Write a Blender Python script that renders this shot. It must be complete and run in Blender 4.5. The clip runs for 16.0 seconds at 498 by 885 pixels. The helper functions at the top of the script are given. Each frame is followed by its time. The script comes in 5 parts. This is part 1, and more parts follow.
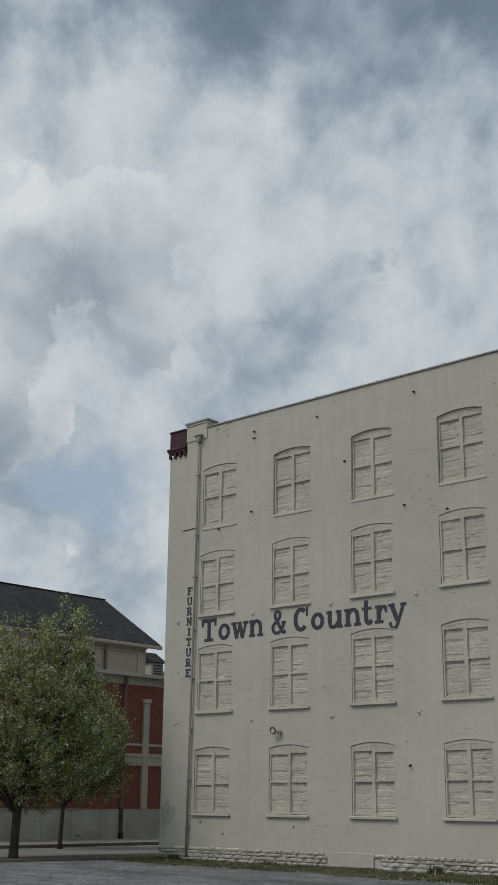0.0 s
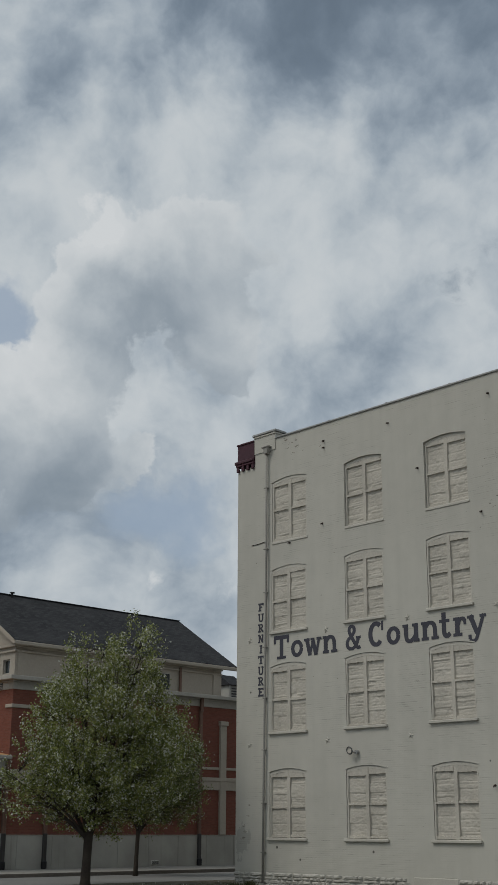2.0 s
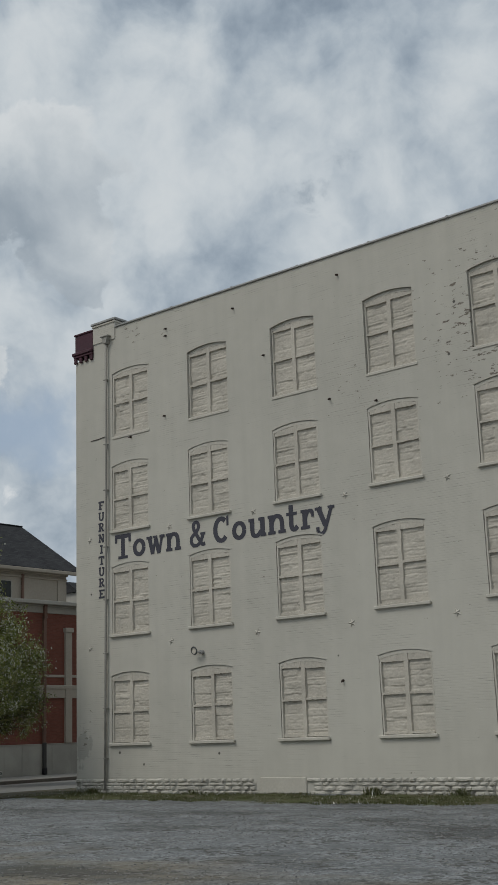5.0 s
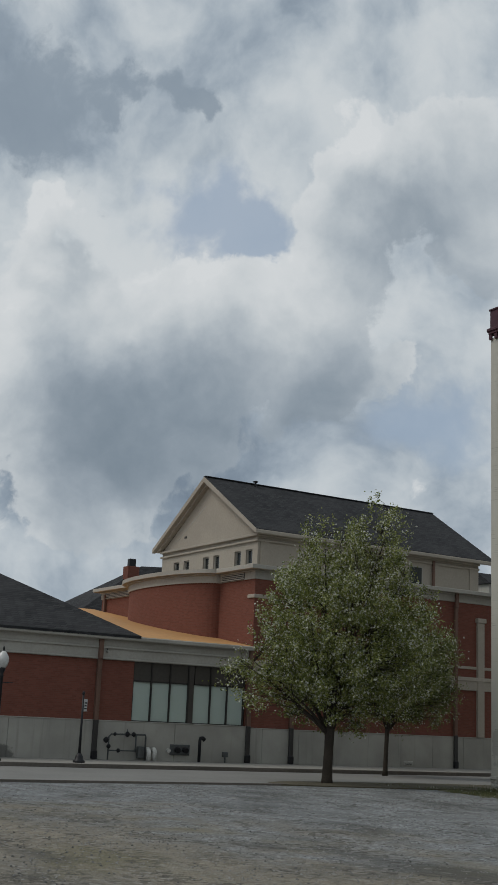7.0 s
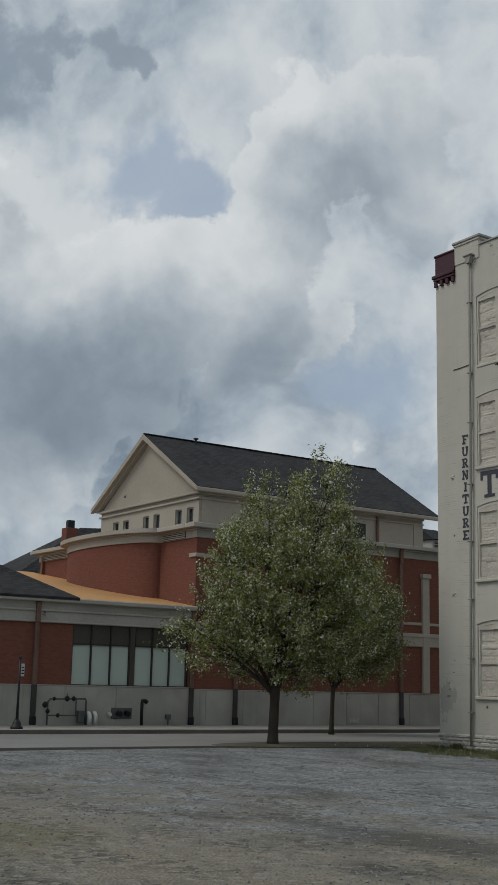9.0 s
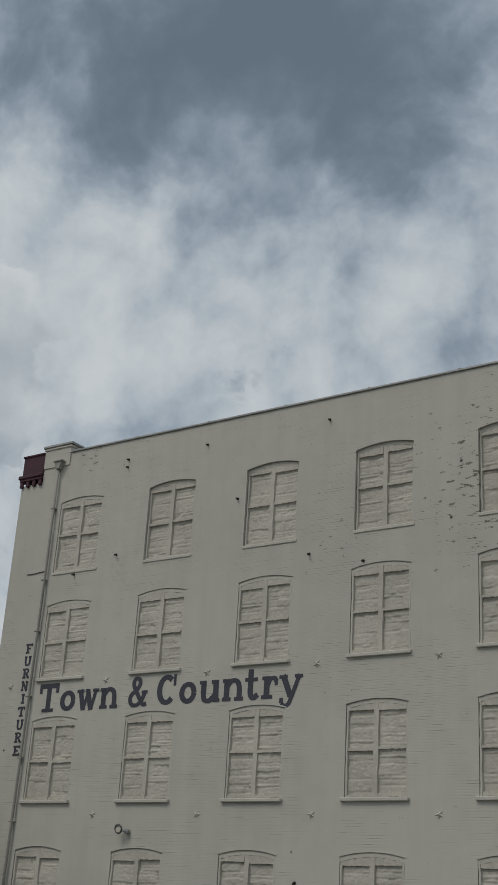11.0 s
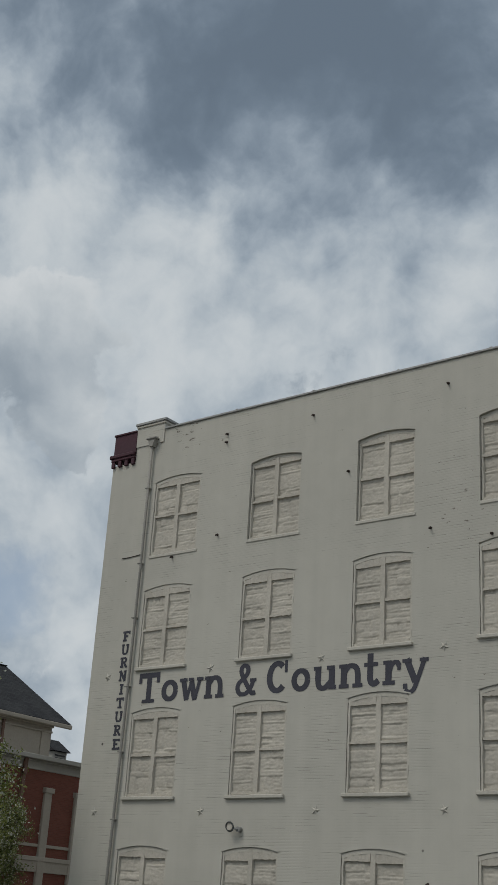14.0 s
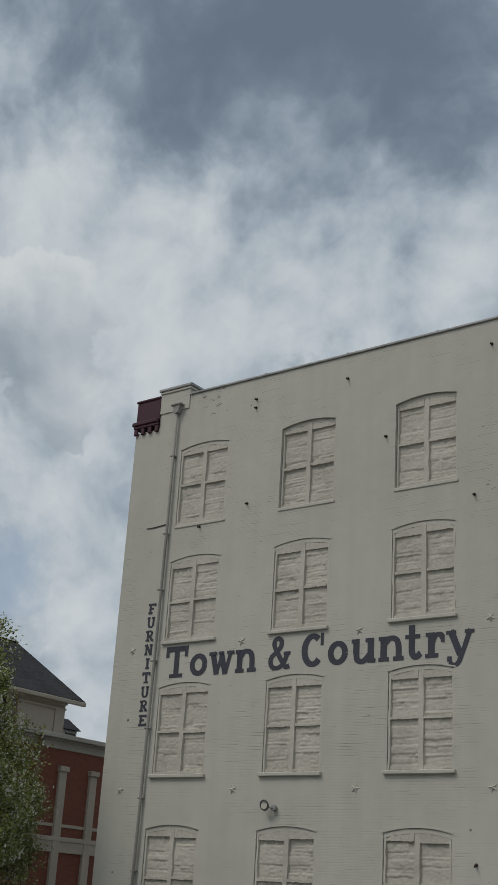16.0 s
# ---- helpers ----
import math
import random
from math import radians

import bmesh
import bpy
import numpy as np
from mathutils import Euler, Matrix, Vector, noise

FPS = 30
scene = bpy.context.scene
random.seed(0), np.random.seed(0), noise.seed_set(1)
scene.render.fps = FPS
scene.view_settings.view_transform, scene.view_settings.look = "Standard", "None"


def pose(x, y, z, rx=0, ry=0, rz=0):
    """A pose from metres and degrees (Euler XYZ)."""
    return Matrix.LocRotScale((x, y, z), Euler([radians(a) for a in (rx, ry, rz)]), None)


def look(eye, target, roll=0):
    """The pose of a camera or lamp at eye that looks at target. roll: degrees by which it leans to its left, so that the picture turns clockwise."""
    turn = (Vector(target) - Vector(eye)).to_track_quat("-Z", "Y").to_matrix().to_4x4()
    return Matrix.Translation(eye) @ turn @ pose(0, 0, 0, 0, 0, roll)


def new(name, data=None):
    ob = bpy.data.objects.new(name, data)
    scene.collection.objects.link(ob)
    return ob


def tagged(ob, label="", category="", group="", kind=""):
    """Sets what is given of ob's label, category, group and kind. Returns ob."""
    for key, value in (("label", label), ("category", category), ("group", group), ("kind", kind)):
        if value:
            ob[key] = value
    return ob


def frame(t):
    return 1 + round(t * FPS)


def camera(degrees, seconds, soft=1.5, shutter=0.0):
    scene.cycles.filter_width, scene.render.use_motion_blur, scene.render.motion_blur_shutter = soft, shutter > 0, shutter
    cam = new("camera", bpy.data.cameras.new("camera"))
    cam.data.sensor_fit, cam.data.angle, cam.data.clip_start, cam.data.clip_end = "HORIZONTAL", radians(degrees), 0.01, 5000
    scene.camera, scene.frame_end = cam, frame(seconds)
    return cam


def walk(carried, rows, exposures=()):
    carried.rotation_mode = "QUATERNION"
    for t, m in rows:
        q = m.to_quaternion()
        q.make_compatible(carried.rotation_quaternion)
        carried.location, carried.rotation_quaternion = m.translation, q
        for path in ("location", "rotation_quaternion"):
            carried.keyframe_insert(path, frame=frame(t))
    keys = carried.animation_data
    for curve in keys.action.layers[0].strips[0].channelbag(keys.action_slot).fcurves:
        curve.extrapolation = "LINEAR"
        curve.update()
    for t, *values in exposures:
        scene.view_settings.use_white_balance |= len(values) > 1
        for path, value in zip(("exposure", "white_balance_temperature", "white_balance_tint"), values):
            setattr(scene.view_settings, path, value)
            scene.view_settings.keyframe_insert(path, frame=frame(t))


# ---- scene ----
cam = camera(23.2, 16.0, soft=0.85)
PATH = [
    (0, (37.3, -36.021, 2.223), (36.015, -34.598, 2.79), 0.6),
    (0.5, (37.199, -35.671, 2.205), (35.844, -34.334, 2.819), 1.5),
    (1, (36.999, -35.345, 2.207), (35.667, -33.99, 2.83), 0.1),
    (1.5, (36.798, -34.937, 2.198), (35.439, -33.609, 2.823), 0.1),
    (2, (36.502, -34.519, 2.096), (35.131, -33.195, 2.702), 0.3),
    (2.5, (36.318, -34.05, 2.028), (34.875, -32.78, 2.579), 0.3),
    (3, (35.922, -33.603, 2.017), (34.44, -32.344, 2.486), 0.3),
    (3.2, (35.856, -33.451, 2.014), (34.372, -32.188, 2.464), -0.1),
    (5.3, (34.79, -31.983, 2.011), (33.581, -30.46, 2.476), -2.1),
    (5.5, (34.641, -31.881, 2.006), (33.395, -30.39, 2.48), -1.6),
    (5.7, (34.515, -31.764, 2.012), (33.138, -30.4, 2.507), -0.0),
    (6, (34.212, -31.422, 2.06), (32.649, -30.279, 2.56), 2.2),
    (6.5, (33.747, -31.099, 1.989), (32.127, -30.022, 2.451), 0.9),
    (7, (33.316, -30.907, 1.923), (31.652, -29.893, 2.374), 2.6),
    (7.5, (32.964, -30.643, 1.871), (31.274, -29.664, 2.302), 2.5),
    (8, (32.613, -30.452, 1.893), (30.921, -29.469, 2.307), 1.0),
    (8.5, (32.395, -30.328, 1.875), (30.722, -29.308, 2.277), 1.1),
    (9, (32.023, -30.078, 1.941), (30.403, -28.973, 2.334), 1.3),
    (9.5, (31.711, -29.937, 1.96), (30.122, -28.789, 2.355), 6.1),
    (9.7, (31.486, -29.925, 2.0), (30.002, -28.648, 2.41), 5.2),
    (10, (31.275, -29.999, 2.115), (30.048, -28.494, 2.595), 3.8),
    (10.2, (31.169, -29.988, 2.117), (30.053, -28.437, 2.707), 3.6),
    (12.3, (29.564, -28.654, 2.174), (28.506, -27.165, 2.989), 3.0),
    (12.5, (29.319, -28.54, 2.203), (28.224, -27.077, 3.015), 3.3),
    (13, (29.056, -28.521, 2.162), (27.949, -27.063, 2.967), 3.2),
    (13.5, (28.574, -28.416, 2.11), (27.457, -26.939, 2.866), 3.1),
    (14, (27.994, -28.167, 2.104), (26.852, -26.706, 2.852), 3.7),
    (14.5, (27.648, -27.984, 2.096), (26.499, -26.511, 2.813), 3.8),
    (15, (27.166, -27.757, 2.091), (25.962, -26.324, 2.793), 4.6),
    (15.5, (26.798, -27.703, 2.102), (25.646, -26.222, 2.794), 3.6),
    (16, (26.249, -27.547, 2.155), (25.105, -26.072, 2.874), 3.6),
]
walk(cam, [(t, look(eye, target, roll)) for t, eye, target, roll in PATH],
     exposures=[(0, 0.0), (1.5, -0.13), (3, -0.07), (5.5, 0.02), (6, -0.08), (8, 0.02), (9.2, -0.04), (10, -0.19), (12.5, 0.03), (13.5, 0.07), (14, -0.08), (14.5, -0.04), (16, -0.06)])

# ---- sky and sun ----
SUN_AZ, SUN_EL = radians(205), radians(52)
world = bpy.data.worlds.new("sky")
scene.world = world
world.use_nodes = True
SKY_GAIN = 0.1


def rgb(r, g, b):
    return (r, g, b, 1.0)


class Graph:
    """Short hand for building node trees."""

    def __init__(self, tree):
        self.tree = tree
        tree.nodes.clear()

    def node(self, kind, out=0, **values):
        n = self.tree.nodes.new(kind)
        for key, value in values.items():
            if key.startswith("i_"):
                self.plug(n.inputs[int(key[2:])], value)
            elif key.startswith("s_"):
                self.plug(n.inputs[key[2:].replace("_", " ")], value)
            else:
                setattr(n, key, value)
        return n.outputs[out]

    def plug(self, socket, value):
        if isinstance(value, bpy.types.NodeSocket):
            self.tree.links.new(value, socket)
        else:
            socket.default_value = value

    def math(self, op, a, b=0.0, clamp=False):
        return self.node("ShaderNodeMath", operation=op, use_clamp=clamp, i_0=a, i_1=b)

    def vmath(self, op, a, b=(0, 0, 0), out=0):
        return self.node("ShaderNodeVectorMath", out, operation=op, i_0=a, i_1=b)

    def noise(self, vec, scale, detail=4.0, rough=0.55, out=0, distortion=0.0):
        return self.node("ShaderNodeTexNoise", out, s_Vector=vec, s_Scale=scale, s_Detail=detail, s_Roughness=rough, s_Distortion=distortion)

    def mapped(self, value, a, b, c=0.0, d=1.0, smooth=True):
        return self.node("ShaderNodeMapRange", interpolation_type="SMOOTHSTEP" if smooth else "LINEAR", i_0=value, i_1=a, i_2=b, i_3=c, i_4=d)

    def mix(self, fac, a, b, blend="MIX"):
        return self.node("ShaderNodeMix", 2, data_type="RGBA", blend_type=blend, i_0=fac, i_6=a, i_7=b)


# Cloud masses: (weight, reach, bearing, height), in degrees from +y towards +x and above the horizon.
# In the high sheet plus is thin bright cloud and minus heavy grey.
CLOUDS = [
    (-0.56, 9.7, -38.1, 37.9), (-0.26, 9.1, -50.2, 39.3), (-0.08, 6.8, -52.8, 31.6), (-0.38, 10.5, -29.9, 40.9), (0.36, 6.4, -30.9, 31.1), (0.36, 6.2, -49.9, 29.1),
    (0.34, 5.7, -43.6, 30.2), (0.16, 6.6, -39.5, 28.3), (-0.06, 5.9, -38.4, 23.7), (-0.04, 5.7, -53.7, 22.1), (0.14, 5.1, -52.7, 16.1), (-0.26, 5.0, -69.9, 27.1),
    (-0.26, 4.0, -62.5, 28.0), (0.34, 6.0, -61.7, 19.9), (0.26, 5.5, -69.1, 22.2), (0.22, 5.2, -57.4, 16.6), (-0.62, 4.7, -63.5, 12.8), (-0.55, 4.7, -68.6, 11.9),
    (-0.06, 5.5, -50.7, 22.6), (0.2, 4.7, -68.3, 8.1), (-0.35, 4.8, -55.7, 14.2), (-0.16, 4.5, -59.1, 13.1), (-0.06, 4.1, -53.1, 15.4), (0.16, 6.4, -65.5, 31.0),
    (0.18, 4.7, -59.8, 17.4),
]
# Nearer heaps, torn dark scraps below them, and thin blue places
HEAPS = [
    (0.9, 4.0, -69.2, 17.1), (0.8, 3.7, -65.4, 17.3), (0.8, 3.5, -61.8, 17.7), (0.8, 3.5, -58.2, 18.3), (0.7, 2.7, -55.5, 19.9), (0.8, 2.7, -53.8, 23.5),
    (0.7, 2.7, -51.8, 25.8), (0.5, 3.2, -48.8, 25.4), (0.6, 1.5, -53.2, 27.0), (0.8, 2.7, -54.9, 16.3), (0.8, 3.5, -62.5, 13.7), (0.9, 4.0, -67.4, 12.7),
    (0.55, 1.2, -51.3, 16.7), (0.8, 1.6, -69.6, 23.0), (0.7, 1.3, -47.0, 21.5), (0.4, 2.4, -49.6, 28.4), (0.7, 1.9, -67.7, 8.2), (0.6, 1.3, -63.7, 9.0),
    (0.5, 1.4, -51.1, 10.8), (0.45, 2.2, -46.8, 11.2), (0.7, 1.9, -48.0, 22.3), (0.3, 2.4, -46.4, 27.8),
]
SCRAPS = [
    (0.8, 2.9, -70.4, 27.4), (0.8, 1.3, -65.8, 28.5), (0.8, 1.1, -62.6, 28.5), (0.6, 0.7, -61.7, 27.1),
]
GAPS = [
    (0.8, 2.1, -62.9, 23.4), (1, 2.1, -60.0, 23.1), (0.8, 1.6, -58.1, 23.4), (0.6, 1.9, -51.6, 13.9), (0.8, 2.6, -48.4, 14.0),
]


def sky_nodes():
    g = Graph(world.node_tree)
    way = g.node("ShaderNodeTexCoord")
    clear = g.node("ShaderNodeTexSky", sky_type="NISHITA", sun_disc=False, sun_elevation=SUN_EL, sun_rotation=SUN_AZ, air_density=1.0, dust_density=1.5)

    def scaled(v, k):
        out = g.vmath("SCALE", v)
        out.node.inputs["Scale"].default_value = k
        return out

    def stir(vec, scale, detail, amount):
        return scaled(g.vmath("SUBTRACT", g.noise(vec, scale, detail, 0.55, out=1), (0.5, 0.5, 0.5)), amount)

    bent = g.vmath("ADD", way, stir(way, 3.0, 2, 0.12))
    curl = g.vmath("ADD", stir(way, 9.0, 3, 0.085), stir(way, 28.0, 6, 0.060))
    aim = g.vmath("NORMALIZE", g.vmath("ADD", way, curl))
    toward_sun = g.vmath("NORMALIZE", g.vmath("ADD", g.vmath("ADD", way, scaled(curl, 0.85)), (-0.008, -0.020, 0.046)))

    def masses(rows, along):
        total = None
        for weight, reach, bearing, height in rows:
            a, h = radians(bearing), radians(height)
            d = (math.sin(a) * math.cos(h), math.cos(a) * math.cos(h), math.sin(h))
            dot = g.vmath("DOT_PRODUCT", along, d, 1)
            blob = g.math("MULTIPLY", g.math("EXPONENT", g.math("MULTIPLY", g.math("SUBTRACT", dot, 1.0), 2 / radians(reach) ** 2)), weight)
            total = blob if total is None else g.math("ADD", total, blob)
        return total

    def tones(value, rows):
        ramp = g.node("ShaderNodeValToRGB", i_0=value)
        ramp.node.color_ramp.interpolation = "B_SPLINE"
        e = ramp.node.color_ramp.elements
        (e[0].position, low), (e[1].position, high) = rows[0], rows[-1]
        e[0].color, e[1].color = rgb(*low), rgb(*high)
        for pos, col in rows[1:-1]:
            m = e.new(pos)
            m.color = rgb(*col)
        return ramp

    # the high sheet: soft, greyer the thicker it is
    puff = g.noise(bent, 5.0, 6, 0.46)
    lump = g.noise(g.vmath("ADD", bent, scaled(curl, 0.3)), 14.0, 6, 0.54)
    depth = g.math("SUBTRACT", 0.50, g.math("MULTIPLY", masses(CLOUDS, aim), 0.50))
    depth = g.math("ADD", depth, g.math("ADD", g.math("MULTIPLY", g.math("SUBTRACT", puff, 0.5), 0.36), g.math("MULTIPLY", g.math("SUBTRACT", lump, 0.5), 0.74)))
    sheet_tone = tones(depth, [(0.30, (0.600, 0.635, 0.655)), (0.40, (0.560, 0.605, 0.635)), (0.50, (0.455, 0.510, 0.555)), (0.60, (0.330, 0.392, 0.456)), (0.71, (0.212, 0.266, 0.330)), (0.81, (0.158, 0.206, 0.264)), (0.92, (0.134, 0.176, 0.228))])
    thin = g.mapped(g.math("ADD", masses(GAPS, aim), g.math("MULTIPLY", g.math("SUBTRACT", lump, 0.5), 1.6)), 0.25, 1.0, 0.0, 0.8)
    clear_blue = g.mix(0.25, (3.5, 4.3, 5.3, 1), clear)
    sky = g.mix(thin, scaled(sheet_tone, 1 / SKY_GAIN), clear_blue)
    # heaps: crisp ragged crowns lit from above, grey towards their feet
    ragged = g.math("MULTIPLY", g.math("SUBTRACT", g.noise(g.vmath("ADD", way, scaled(curl, 0.4)), 22.0, 7, 0.60), 0.5), 1.05)
    heap = g.math("ADD", masses(HEAPS, aim), ragged)
    inner = g.math("ADD", masses(HEAPS, toward_sun), g.math("MULTIPLY", g.math("SUBTRACT", lump, 0.5), 1.9))
    heap_tone = tones(g.math("MULTIPLY", inner, 0.47), [(0.02, (0.665, 0.690, 0.705)), (0.22, (0.545, 0.585, 0.610)), (0.42, (0.430, 0.480, 0.520)), (0.66, (0.300, 0.352, 0.405)), (0.98, (0.190, 0.240, 0.290))])
    sky = g.mix(g.mapped(heap, 0.42, 0.60, 0.0, 0.88), sky, scaled(heap_tone, 1 / SKY_GAIN))
    scrap = g.math("ADD", masses(SCRAPS, aim), g.math("MULTIPLY", ragged, 1.6))
    sky = g.mix(g.mapped(scrap, 0.25, 0.62, 0.0, 0.85), sky, (2.45, 3.0, 3.6, 1))
    back = g.node("ShaderNodeBackground", s_Color=sky, s_Strength=SKY_GAIN)
    out = g.tree.nodes.new("ShaderNodeOutputWorld")
    g.plug(out.inputs[0], back)


sky_nodes()

sun = new("sun", bpy.data.lights.new("sun", "SUN"))
sun.data.energy, sun.data.angle, sun.data.color = 1.25, radians(25), (1.0, 0.95, 0.87)
sun.matrix_world = look((0, 0, 60), (-60 * math.sin(SUN_AZ) * math.cos(SUN_EL), -60 * math.cos(SUN_AZ) * math.cos(SUN_EL), 60 - 60 * math.sin(SUN_EL)))


# ---- materials ----
def material(name, build, rough=0.8, metal=0.0, spec=0.3):
    m = bpy.data.materials.new(name)
    m.use_nodes = True
    g = Graph(m.node_tree)
    made = build(g)
    shader = g.tree.nodes.new("ShaderNodeBsdfPrincipled")
    g.plug(shader.inputs["Base Color"], made["color"])
    g.plug(shader.inputs["Roughness"], made.get("rough", rough))
    g.plug(shader.inputs["Metallic"], metal)
    g.plug(shader.inputs["Specular IOR Level"], spec)
    if "bump" in made:
        g.plug(shader.inputs["Normal"], g.node("ShaderNodeBump", s_Strength=made.get("strength", 0.4), s_Distance=made.get("distance", 0.01), s_Height=made["bump"]))
    if "alpha" in made:
        g.plug(shader.inputs["Alpha"], made["alpha"])
    if "glow" in made:
        g.plug(shader.inputs["Transmission Weight"], made["glow"])
    out = g.tree.nodes.new("ShaderNodeOutputMaterial")
    g.plug(out.inputs[0], shader.outputs[0])
    return m


def place(g):
    """World-size coordinates of the surface."""
    return g.node("ShaderNodeNewGeometry")


def plain(name, color, rough=0.7, metal=0.0, scale=6.0, vary=0.25, bump=0.15, spec=0.3):
    """A surface of one colour with blotches, fine grain and light relief."""

    def build(g):
        p = place(g)
        a = g.noise(p, scale * 0.15, 4)
        b = g.noise(p, scale * 3, 5)
        f = g.math("ADD", g.math("MULTIPLY", a, 0.6), g.math("MULTIPLY", b, 0.4))
        low = rgb(*(c * (1 - vary) for c in color))
        high = rgb(*(min(1, c * (1 + vary)) for c in color))
        return {"color": g.mix(g.mapped(f, 0.3, 0.7), low, high), "bump": b, "strength": bump, "rough": g.mapped(a, 0.2, 0.8, rough - 0.08, min(1, rough + 0.08))}

    return material(name, build, metal=metal, spec=spec)


def brick_coords(g, axis):
    """Coordinates along a wall and up it: axis "x" or "y" runs along the wall; "xy" suits any upright wall."""
    s = g.tree.nodes.new("ShaderNodeSeparateXYZ")
    g.plug(s.inputs[0], place(g))
    along = s.outputs["XY".index(axis.upper())] if len(axis) == 1 else g.math("ADD", s.outputs[0], s.outputs[1])
    return g.node("ShaderNodeCombineXYZ", i_0=along, i_1=s.outputs[2], i_2=0.0), s.outputs


def painted_brick(name, tone, strength=0.75, flaws=True):
    """Old brick under many coats of warm grey-white paint, chipped here and there."""

    def build(g):
        uv, xyz = brick_coords(g, "x")
        p = place(g)
        wob = g.vmath("SCALE", g.vmath("SUBTRACT", g.noise(p, 1.3, 3, out=1), (0.5, 0.5, 0.5)))
        wob.node.inputs["Scale"].default_value = 0.014
        bricks = g.node("ShaderNodeTexBrick", 1, s_Vector=g.vmath("ADD", uv, wob), s_Scale=1.0, s_Mortar_Size=0.012, s_Mortar_Smooth=1.0, s_Brick_Width=60.0, s_Row_Height=0.076)
        patch = g.mapped(g.noise(p, 0.40, 5, 0.62), 0.42, 0.60)
        large = g.noise(p, 0.12, 4)
        mid = g.noise(p, 1.4, 5)
        grain = g.noise(p, 30, 4)
        streak = g.noise(g.vmath("MULTIPLY", p, (2.2, 2.2, 0.12)), 1.0, 4)
        f = g.math("ADD", g.math("MULTIPLY", large, 0.5), g.math("ADD", g.math("MULTIPLY", mid, 0.25), g.math("MULTIPLY", streak, 0.25)))
        color = g.mix(g.mapped(f, 0.32, 0.68), rgb(*(c * 0.90 for c in tone)), rgb(*(c * 1.06 for c in tone)))
        # joints show where the paint has sunk, in broken level runs
        run = g.mapped(g.noise(g.vmath("MULTIPLY", p, (1.1, 1.0, 13.2)), 1.0, 4, 0.62), 0.50, 0.64)
        seam = g.math("MULTIPLY", g.math("MULTIPLY", bricks, patch), g.math("ADD", g.math("MULTIPLY", run, 0.55), 0.05))
        color = g.mix(seam, color, rgb(0.13, 0.12, 0.105))
        if flaws:
            # lost paint showing the old brick, most of it high up on the wall's middle part
            spot = g.noise(g.vmath("MULTIPLY", p, (1.0, 1.0, 2.8)), 2.6, 6, 0.66)
            for centre, reach, gain in (((18.8, 0.0, 14.2), 4.6, 0.15), ((3.3, 0.0, 17.25), 1.2, 0.13), ((13.4, 0.0, 13.0), 2.2, 0.085), ((0.5, 0.0, 2.2), 1.2, 0.10)):
                near = g.math("SUBTRACT", 1.0, g.math("DIVIDE", g.node("ShaderNodeVectorMath", 1, operation="DISTANCE", i_0=p, i_1=centre), reach))
                spot = g.math("ADD", spot, g.math("MULTIPLY", g.math("MAXIMUM", near, 0.0), gain))
            chip = g.mapped(spot, 0.680, 0.700)
            color = g.mix(g.math("MULTIPLY", chip, 0.85), color, g.mix(mid, rgb(0.035, 0.03, 0.026), rgb(0.20, 0.16, 0.125)))
            # scattered anchor holes
            holes = g.node("ShaderNodeTexVoronoi", 0, s_Vector=uv, s_Scale=0.8)
            pick = g.node("ShaderNodeSeparateColor", i_0=holes.node.outputs[1])
            hole = g.math("MULTIPLY", g.mapped(holes, 0.036, 0.054, 1.0, 0.0), g.mapped(pick, 0.55, 0.56))
            color = g.mix(g.math("MULTIPLY", hole, 0.85), color, rgb(0.05, 0.045, 0.04))
            # bare render low on the corner
            stain = g.math("SUBTRACT", 1.0, g.math("DIVIDE", g.node("ShaderNodeVectorMath", 1, operation="DISTANCE", i_0=g.vmath("MULTIPLY", p, (1.0, 1.0, 0.55)), i_1=(0.50, 0.0, 0.85)), 0.62))
            stain = g.mapped(g.math("ADD", g.math("MULTIPLY", stain, 0.5), g.math("MULTIPLY", g.noise(g.vmath("MULTIPLY", p, (1, 1, 0.6)), 2.4, 5, 0.6), 1.2)), 0.80, 0.86)
            color = g.mix(g.math("MULTIPLY", stain, 0.45), color, rgb(0.25, 0.24, 0.215))
        relief = g.math("SUBTRACT", g.math("ADD", g.math("MULTIPLY", mid, 0.5), g.math("MULTIPLY", grain, 0.12)), g.math("MULTIPLY", bricks, g.math("MULTIPLY", patch, g.math("ADD", g.math("MULTIPLY", run, 0.45), 0.12))))
        return {"color": color, "bump": relief, "strength": strength, "distance": 0.02}

    return material(name, build, rough=0.82, spec=0.2)


def red_brick(name, tone):
    def build(g):
        uv, xyz = brick_coords(g, "xy")
        p = place(g)
        node = g.node("ShaderNodeTexBrick", 0, s_Vector=uv, s_Color1=rgb(*(c * 0.86 for c in tone)), s_Color2=rgb(*(min(1, c * 1.12) for c in tone)), s_Mortar=rgb(tone[0] * 0.9, tone[1] * 1.25, tone[2] * 1.3), s_Scale=1.0, s_Mortar_Size=0.006, s_Brick_Width=0.21, s_Row_Height=0.075)
        fac = node.node.outputs[1]
        soft = g.noise(p, 0.4, 4)
        grain = g.noise(p, 18, 4)
        color = g.mix(g.mapped(soft, 0.3, 0.7, 0, 0.22), node, rgb(*(c * 0.72 for c in tone)))
        return {"color": color, "bump": g.math("SUBTRACT", g.math("MULTIPLY", grain, 0.3), fac), "strength": 0.4, "distance": 0.006}

    return material(name, build, rough=0.85, spec=0.2)


